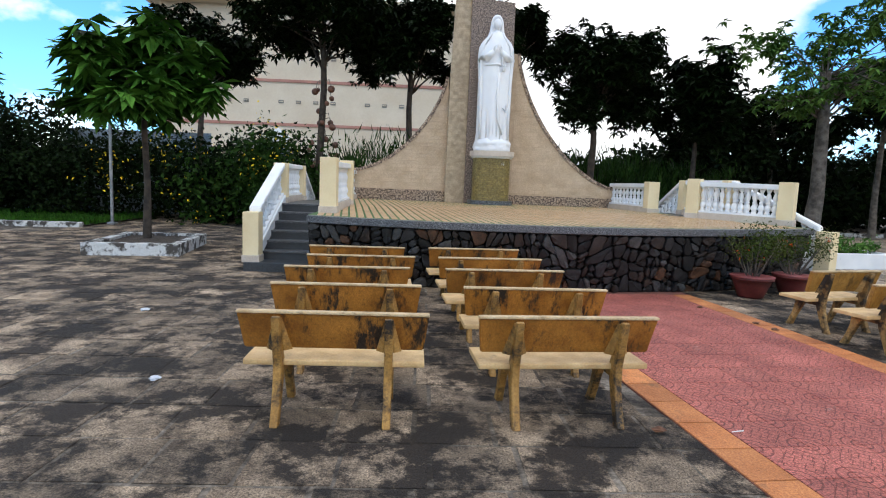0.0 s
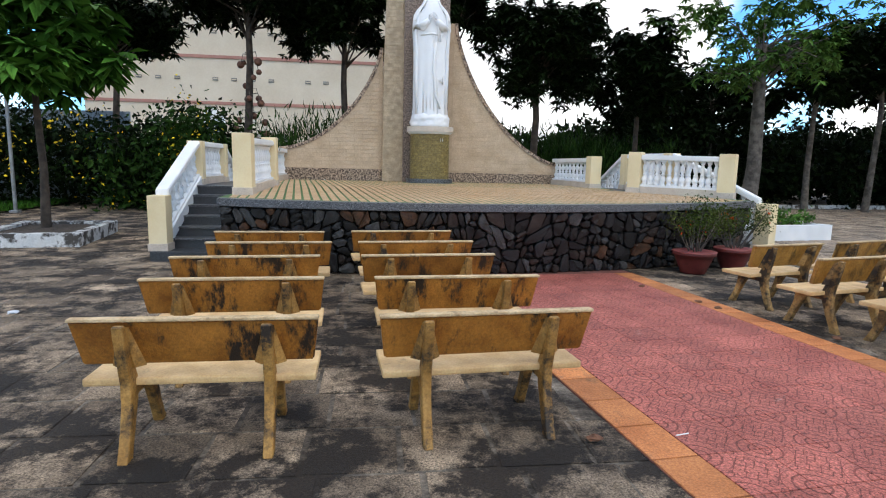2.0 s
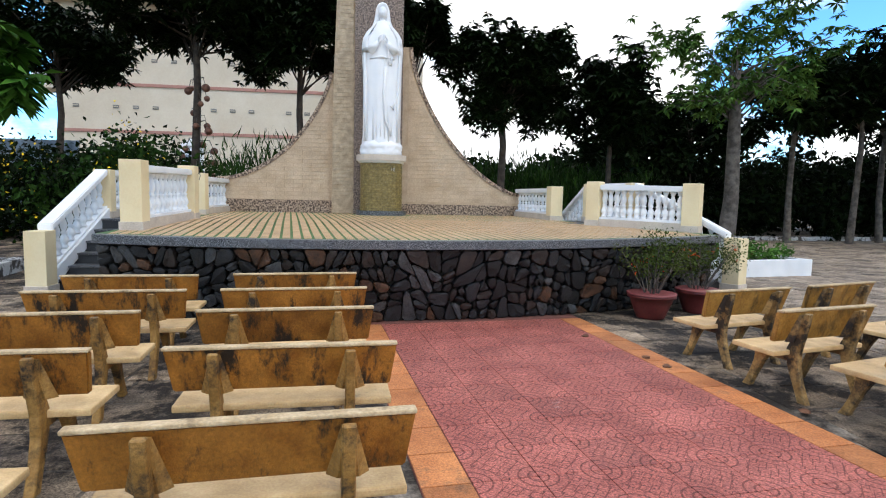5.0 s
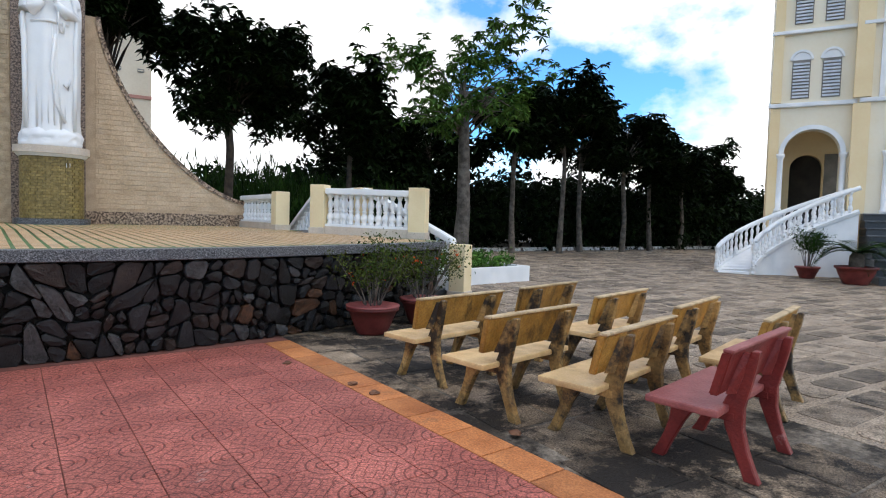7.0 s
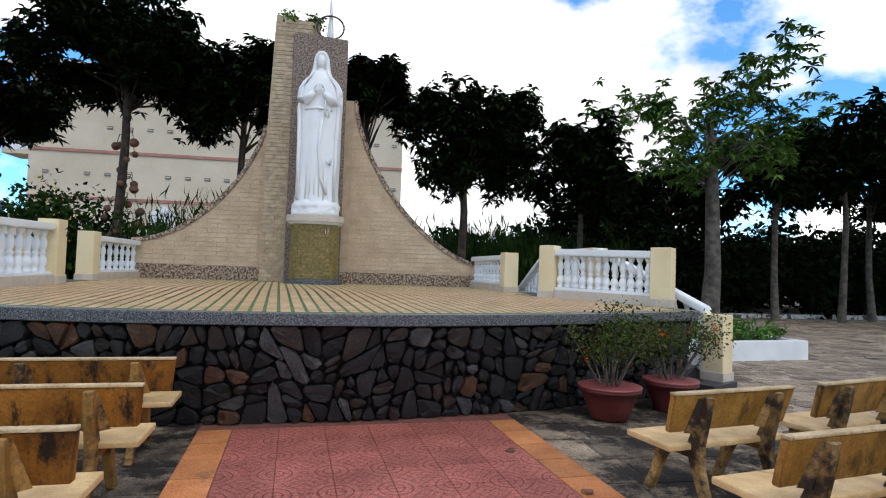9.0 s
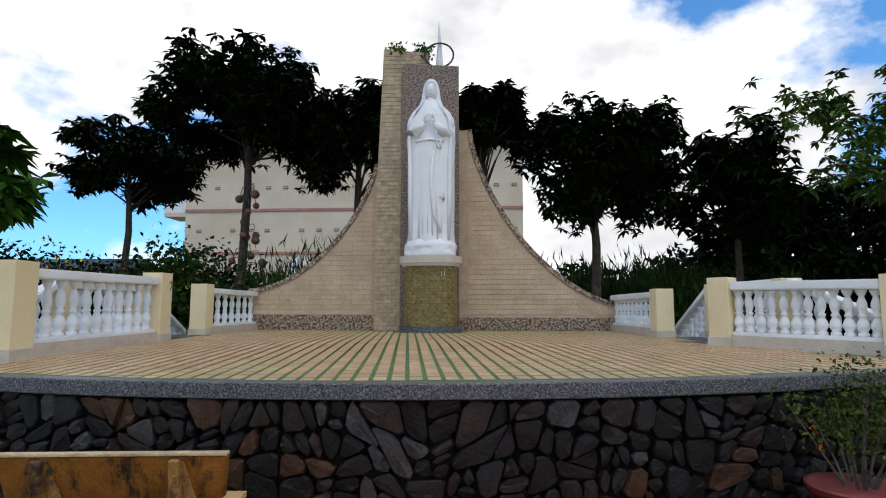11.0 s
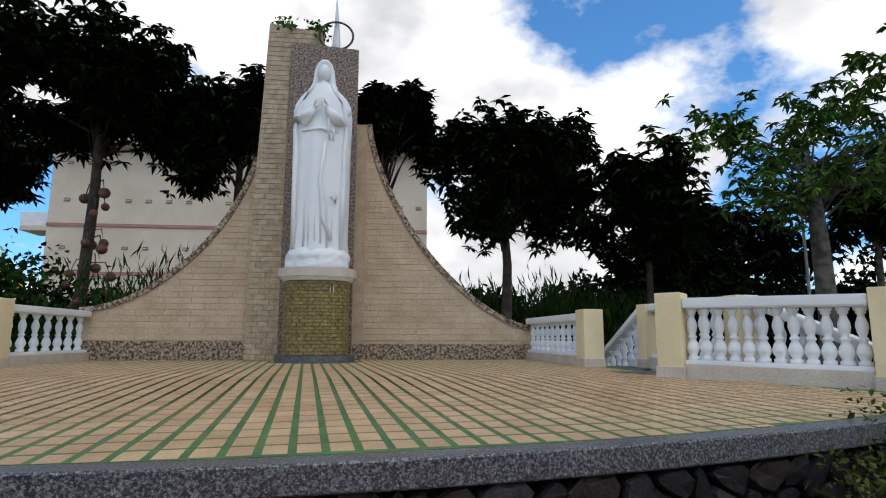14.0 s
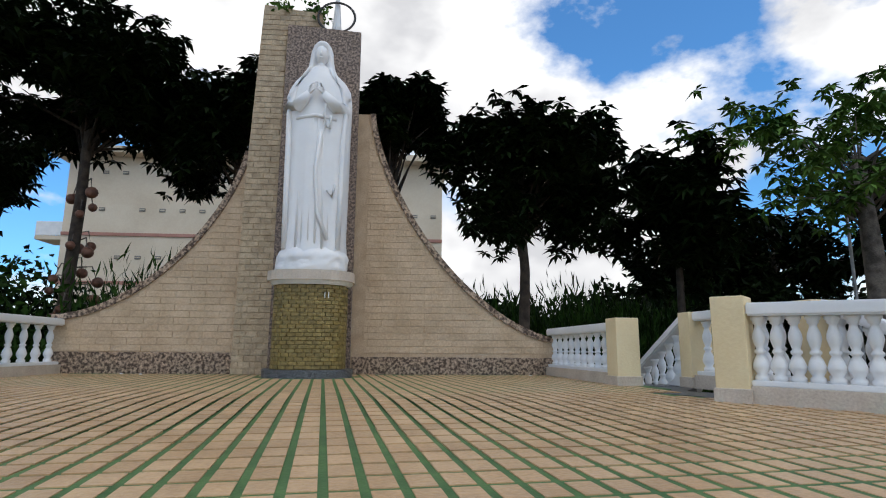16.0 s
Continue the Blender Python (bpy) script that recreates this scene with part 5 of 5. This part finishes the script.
rp = [(-0.95 + 2.55 * (i / NRP) ** 1.5, -1.6 + 1.35 * math.sin(i / NRP * 1.45), FZ * (i / NRP)) for i in range(NRP + 1)]
for off, nm in ((0.0, "outer"), (0.75, "inner")):
    vs, fs = [], []
    top = []
    for i, (x, y, z) in enumerate(rp):
        a = rp[min(i + 1, NRP)]
        b = rp[max(i - 1, 0)]
        d = Vector((a[0] - b[0], a[1] - b[1])).normalized()
        q = (x + d.y * off, y - d.x * off)
        top.append((q[0], q[1], z))
    part("handrail", tube([(x, y, z + 0.52) for x, y, z in top], 0.05, 8), M_WHITE, ramp, smooth=True)
    part("ramp_curb", tube([(x, y, z + 0.02) for x, y, z in top], 0.06, 6), M_WHITE, ramp)
    for i in range(0, NRP, 1):
        x, y, z = top[i]
        piece("ramp_baluster", BAL, ramp, Matrix.Translation((x, y, z + 0.05)) @ Matrix.Diagonal((0.9, 0.9, 1.0, 1)))
    if off == 0.0:
        keep = top
    else:
        for i in range(NRP + 1):
            vs += [keep[i], top[i], (keep[i][0], keep[i][1], -0.02), (top[i][0], top[i][1], -0.02)]
            if i:
                k = 4 * i
                fs += [(k - 4, k - 3, k + 1, k), (k - 4, k, k + 2, k - 2), (k - 3, k - 1, k + 3, k + 1)]
        tagged(pydata("ramp_deck", vs, fs, M_WHITE, ramp))
q = ch.matrix_basis @ Vector((0.75, -1.75, 0))
potted(q.x, q.y, 0.30, 1.4, 10, "dark green shrub in a dark pot by the church ramp", M_LEAF_T, False)


def cycad(x, y, seed):
    rnd = random.Random(seed)
    t = thing("potted_plant", "cycad with arching dark fronds in a red pot", "potted plant", pose(x, y, 0) @ Matrix.Diagonal((1.35, 1.35, 1.35, 1)))
    r = 0.33
    part("pot", lathe([(r * .62, 0), (r * .66, .03), (r * .9, .2), (r, .30), (r * 1.1, .305), (r * 1.1, .35), (r * .95, .35), (r * .92, .29), (.01, .28)], 24), M_POT, t, "red round pot", True)
    part("trunk", lathe([(.11, .27), (.13, .4), (.12, .55), (.07, .62)], 12), M_BARK, t, smooth=True)
    for k in range(22):
        a, up = k * 2.4 + rnd.uniform(-0.2, 0.2), rnd.uniform(0.15, 0.75)
        L = rnd.uniform(0.75, 1.0)
        vs, fs = [], []
        for i in range(26):
            f = i / 25
            rr, z = L * f * (1 - 0.18 * f), 0.6 + L * (up * f * 1.2 - 0.75 * f * f)
            c = Vector((rr * math.cos(a), rr * math.sin(a), z))
            for sd in (-1, 1):
                w = 0.17 * math.sin(math.pi * (0.12 + 0.85 * f))
                tip = c + Vector((-math.sin(a) * sd * w + math.cos(a) * 0.06, math.cos(a) * sd * w + math.sin(a) * 0.06, 0.03))
                n = len(vs)
                vs += [tuple(c - Vector((math.cos(a), math.sin(a), 0)) * 0.022), tuple(c + Vector((math.cos(a), math.sin(a), 0)) * 0.022), tuple(tip)]
                fs.append((n, n + 1, n + 2))
        pydata("frond", vs, fs, M_LEAF_T, t)
    return t


q = ch.matrix_basis @ Vector((1.45, -2.6, 0))
cycad(q.x, q.y, 3)

# ---- red walk ----
walk_bed = thing("walkway", "red patterned cement tile walk edged with orange tiles", "walkway", kind="structure")
part("bed", prism([path_xy(-HALF - BORD, 0.25), path_xy(HALF + BORD, 0.55), path_xy(HALF + BORD, -14), path_xy(-HALF - BORD, -14)][::-1], -0.05, 0.004), M_GROUT, walk_bed)


def relief_tile(material, w, d, gap):
    bm = boxed(-w / 2 + gap, w / 2 - gap, -d / 2 + gap, d / 2 - gap, -0.02, 0.012, bev=0.003)
    me = bpy.data.meshes.new("tile")
    bm.to_mesh(me)
    bm.free()
    me.materials.append(material)
    return me


TW = 2 * HALF / 6
RED_M, ORA_M = relief_tile(M_RED, TW, TW, 0.003), relief_tile(M_ORANGE, BORD, TW, 0.006)
for j in range(30):
    for i in range(6):
        u, v = -HALF + (i + 0.5) * TW, -0.14 - (j + 0.5) * TW + 0.3
        x, y = path_xy(u, v)
        if y > front(x) + 0.05:
            continue
        piece("tile", RED_M, walk_bed, pose(x, y, 0, 0, 0, math.degrees(PATH_A)))
    for s in (-1, 1):
        x, y = path_xy(s * (HALF + BORD / 2), -0.14 - (j + 0.5) * TW + 0.3)
        if y < front(x) + 0.1:
            piece("border_tile", ORA_M, walk_bed, pose(x, y, 0, 0, 0, math.degrees(PATH_A)))

# ---- many small pieces ----
for k, (x, y) in enumerate(near_p):
    piece("paver", PAVER_M[k % 6], paving, pose(x, y, 0, 0, 0, 90 * (k % 4)))
vs, fs = [], []
h = P / 2 - 0.019
for x, y in far_p:
    b = len(vs)
    vs += [(x - h, y - h, 0), (x + h, y - h, 0), (x + h, y + h, 0), (x - h, y + h, 0), (x - h, y - h, -0.04), (x + h, y - h, -0.04), (x + h, y + h, -0.04), (x - h, y + h, -0.04)]
    fs += [(b, b + 1, b + 2, b + 3), (b, b + 4, b + 5, b + 1), (b + 1, b + 5, b + 6, b + 2), (b + 2, b + 6, b + 7, b + 3), (b + 3, b + 7, b + 4, b)]
tagged(pydata("far_pavers", vs, fs, M_PAVER_FAR, paving), kind="stuff")

# open court: irregular worn slabs bedded in wide pale cement
x0 = SLAB_X + P * 0.55
part("cement_bed", boxed(x0, 34, -9.4, 24, -0.05, -0.003), M_CEMENT, paving, "pale worn cement bed")
rnd = random.Random(17)
vs, fs, y = [], [], -9.3
while y < 23.4:
    d, x = rnd.uniform(0.30, 0.46), x0 + rnd.uniform(0.02, 0.3)
    while x < 33.3:
        w = rnd.uniform(0.34, 0.78)
        if rnd.random() < 0.94:
            b, g = len(vs), rnd.uniform(0.03, 0.055)
            xa, xb, ya, yb = x + g, x + w - g, y + g, y + d - g
            c = [rnd.uniform(0.02, 0.07) for q in range(4)]
            loop = [(xa + c[0], ya), (xb - c[1], ya), (xb, ya + c[1]), (xb, yb - c[2]), (xb - c[2], yb), (xa + c[3], yb), (xa, yb - c[3]), (xa, ya + c[0])]
            loop = [(px + rnd.uniform(-0.014, 0.014), py + rnd.uniform(-0.014, 0.014)) for px, py in loop]
            top = rnd.uniform(0.002, 0.007)
            mx, my = (xa + xb) / 2, (ya + yb) / 2
            vs += [(mx + (px - mx) * 0.96, my + (py - my) * 0.96, top) for px, py in loop] + [(px, py, -0.02) for px, py in loop]
            fs.append(tuple(range(b, b + 8)))
            fs += [(b + q, b + 8 + q, b + 8 + (q + 1) % 8, b + (q + 1) % 8) for q in range(8)]
        x += w
    y += d
tagged(pydata("court_slabs", vs, fs, M_SLAB, paving), kind="stuff")

r = random.Random(12)
for poly in rock_cells(slen[-1], WALL_H, 400, 6):
    part("stone", stone(poly, r), M_STONE, plat)

for x, z, w in brick_spots[:300]:
    piece("brick", BRICK, wing, Matrix.Translation((x, WY, z)) @ Matrix.Diagonal((w / 0.42, 1, 1, 1)))
if len(brick_spots) > 300:
    vs, fs = [], []
    for x, z, w in brick_spots[300:]:
        b = len(vs)
        vs += [(x, WY - 0.01, z), (x + w, WY - 0.01, z), (x + w, WY - 0.01, z + 0.093), (x, WY - 0.01, z + 0.093), (x, WY + 0.002, z), (x + w, WY + 0.002, z), (x + w, WY + 0.002, z + 0.093), (x, WY + 0.002, z + 0.093)]
        fs += [(b, b + 1, b + 2, b + 3), (b, b + 4, b + 5, b + 1), (b + 1, b + 5, b + 6, b + 2), (b + 2, b + 6, b + 7, b + 3), (b + 3, b + 7, b + 4, b)]
    tagged(pydata("upper_bricks", vs, fs, M_TAN, wing), kind="stuff")

# column blocks
CB = bpy.data.meshes.new("block")
bm = boxed(0, 0.17, -0.014, 0.004, 0, 0.082, bev=0.006)
bm.to_mesh(CB)
bm.free()
CB.materials.append(M_COL)
for row in range(65):
    z = 1.11 + row * 0.088
    x0 = 1.384 + (z - 1.0) * 0.01 + max(0.0, z - 4.0) * 0.028
    x = x0 + 0.006
    end = 1.905 if z < 6.45 else 2.42
    k = 0
    while x < end - 0.03:
        w = min(0.17 * (0.55 if (row % 2 and k == 0) else 1.0), end - x)
        piece("block", CB, wing, Matrix.Translation((x, WY - 0.26, z)) @ Matrix.Diagonal((w / 0.174, 1, 1, 1)))
        x += w
        k += 1

# peach bars of the platform floor
GX, GY = 0.126, 0.185
vs, fs, vs2 = [], [], []
bars = []
GA = radians(7.4)


def grid_xy(u, v):
    return 3.02 + u * math.cos(GA) - v * math.sin(GA), 4.9 + u * math.sin(GA) + v * math.cos(GA)


def on_floor(x, y):
    right = 7.62 - (y - 6.1) * 0.577 if y < 8.9 else 6.42
    return (-0.92 if y < 10 else -1.3) < x < right and front(x) + 0.125 < y < WY - 0.03 and math.hypot((x - PX) / 0.61, (y - PY) / 0.51) > 1


for i in range(-38, 40):
    for j in range(-6, 46):
        u, v = i * GX, j * GY
        u1, v1 = u + GX - 0.034, v + GY - 0.030
        ok = [on_floor(*grid_xy(a, b)) for a, b in ((u, v), (u1, v), (u1, v1), (u, v1))]
        if ok[2] and ok[3] and not (ok[0] and ok[1]):
            while v < v1 - 0.02 and not (on_floor(*grid_xy(u, v)) and on_floor(*grid_xy(u1, v))):
                v += 0.01
            ok = [v < v1 - 0.025]
        if all(ok):
            x, y = grid_xy(u, v)
            bars.append((x, y, v1 - v))
bars.sort(key=lambda p: (p[0] - 3.5) ** 2 + (p[1] - 4.2) ** 2)
BARM = bpy.data.meshes.new("bar")
bm = boxed(0, GX - 0.034, 0, GY - 0.030, -0.01, 0.0024, bev=0.001)
bm.to_mesh(BARM)
bm.free()
BARM.materials.append(M_PEACHP)
for x, y, d in bars[:300]:
    piece("bar", BARM, plat, Matrix.Translation((x, y, floor_z(x, y))) @ Matrix.Rotation(GA, 4, "Z") @ Matrix.Rotation(math.atan2(floor_z(x, y + d) - floor_z(x, y), d), 4, "X") @ Matrix.Diagonal((1, d / (GY - 0.030), 1, 1)))
ca, sa, w = math.cos(GA), math.sin(GA), GX - 0.034
for x, y, d in bars[300:]:
    b = len(vs)
    ring = [(x, y), (x + w * ca, y + w * sa), (x + w * ca - d * sa, y + w * sa + d * ca), (x - d * sa, y + d * ca)]
    vs += [(p, q, floor_z(p, q) + 0.0024) for p, q in ring] + [(p, q, floor_z(p, q) - 0.004) for p, q in ring]
    fs += [(b, b + 1, b + 2, b + 3), (b, b + 4, b + 5, b + 1), (b + 1, b + 5, b + 6, b + 2), (b + 2, b + 6, b + 7, b + 3), (b + 3, b + 7, b + 4, b)]
tagged(pydata("floor_bars", vs, fs, M_PEACH, plat), kind="stuff")

# ---- litter ----
def crumple(name, label, x, y, r, m, seed, z=0.0, cat="litter"):
    q = random.Random(seed)
    bm = bmesh.new()
    bmesh.ops.create_icosphere(bm, subdivisions=2, radius=r)
    for v in bm.verts:
        v.co *= q.uniform(0.6, 1.2)
        v.co.z = max(0.0, v.co.z * 0.35 + r * 0.2)
    ob = part(name, bm, m, None)
    ob.matrix_basis = pose(x, y, z, 0, 0, q.uniform(0, 360))
    return tagged(ob, label, cat)


crumple("plastic_bag", "crumpled white plastic bag on the pavement", -1.25, 0.75, 0.045, M_LOUV, 1)
crumple("plastic_bag", "small crumpled pale plastic scrap on the pavement", -2.4, 3.0, 0.055, M_LOUV, 2)
M_DRY = mat("dry_leaf_brown", (0.10, 0.04, 0.02), (0.20, 0.09, 0.045), 10, 0.8, 0.3)
for i, (x, y) in enumerate(((4.72, 4.08), (5.50, 1.72), (2.42, -0.02), (5.05, 2.9), (5.0, 3.2), (-0.3, -1.4), (0.9, -1.2))):
    crumple("dry_leaf", "curled dry brown leaf fallen on the paving", x, y, 0.045, M_DRY, 10 + i, 0.013 if 2.2 < x < 5.6 else 0.001, "leaf")
stick = part("straw", tube([(0, 0, 0.005), (0.09, 0.02, 0.005)], 0.004, 6), M_WHITE, None)
stick.matrix_basis = pose(2.92, -0.02, 0.012)
tagged(stick, "white plastic straw lying on the red tiles", "litter")
for i, (x, y) in enumerate(((-0.1, 12.15), (5.7, 12.0), (0.2, 12.05))):
    crumple("pebble", "small white pebble on the platform floor", x, y, 0.025, M_WHITE, 30 + i, floor_z(x, y) + 0.004, "pebble")
hook = part("cable_hook", tube([(0, 0, 0), (0.03, -0.02, 0.03), (0.05, -0.03, -0.02), (0.03, -0.03, -0.10)], 0.006, 6), M_IRON, None)
hook.matrix_basis = pose(-0.65, 8.30, ZF + 0.76)
tagged(hook, "black cable loop hooked on a yellow post", "cable")
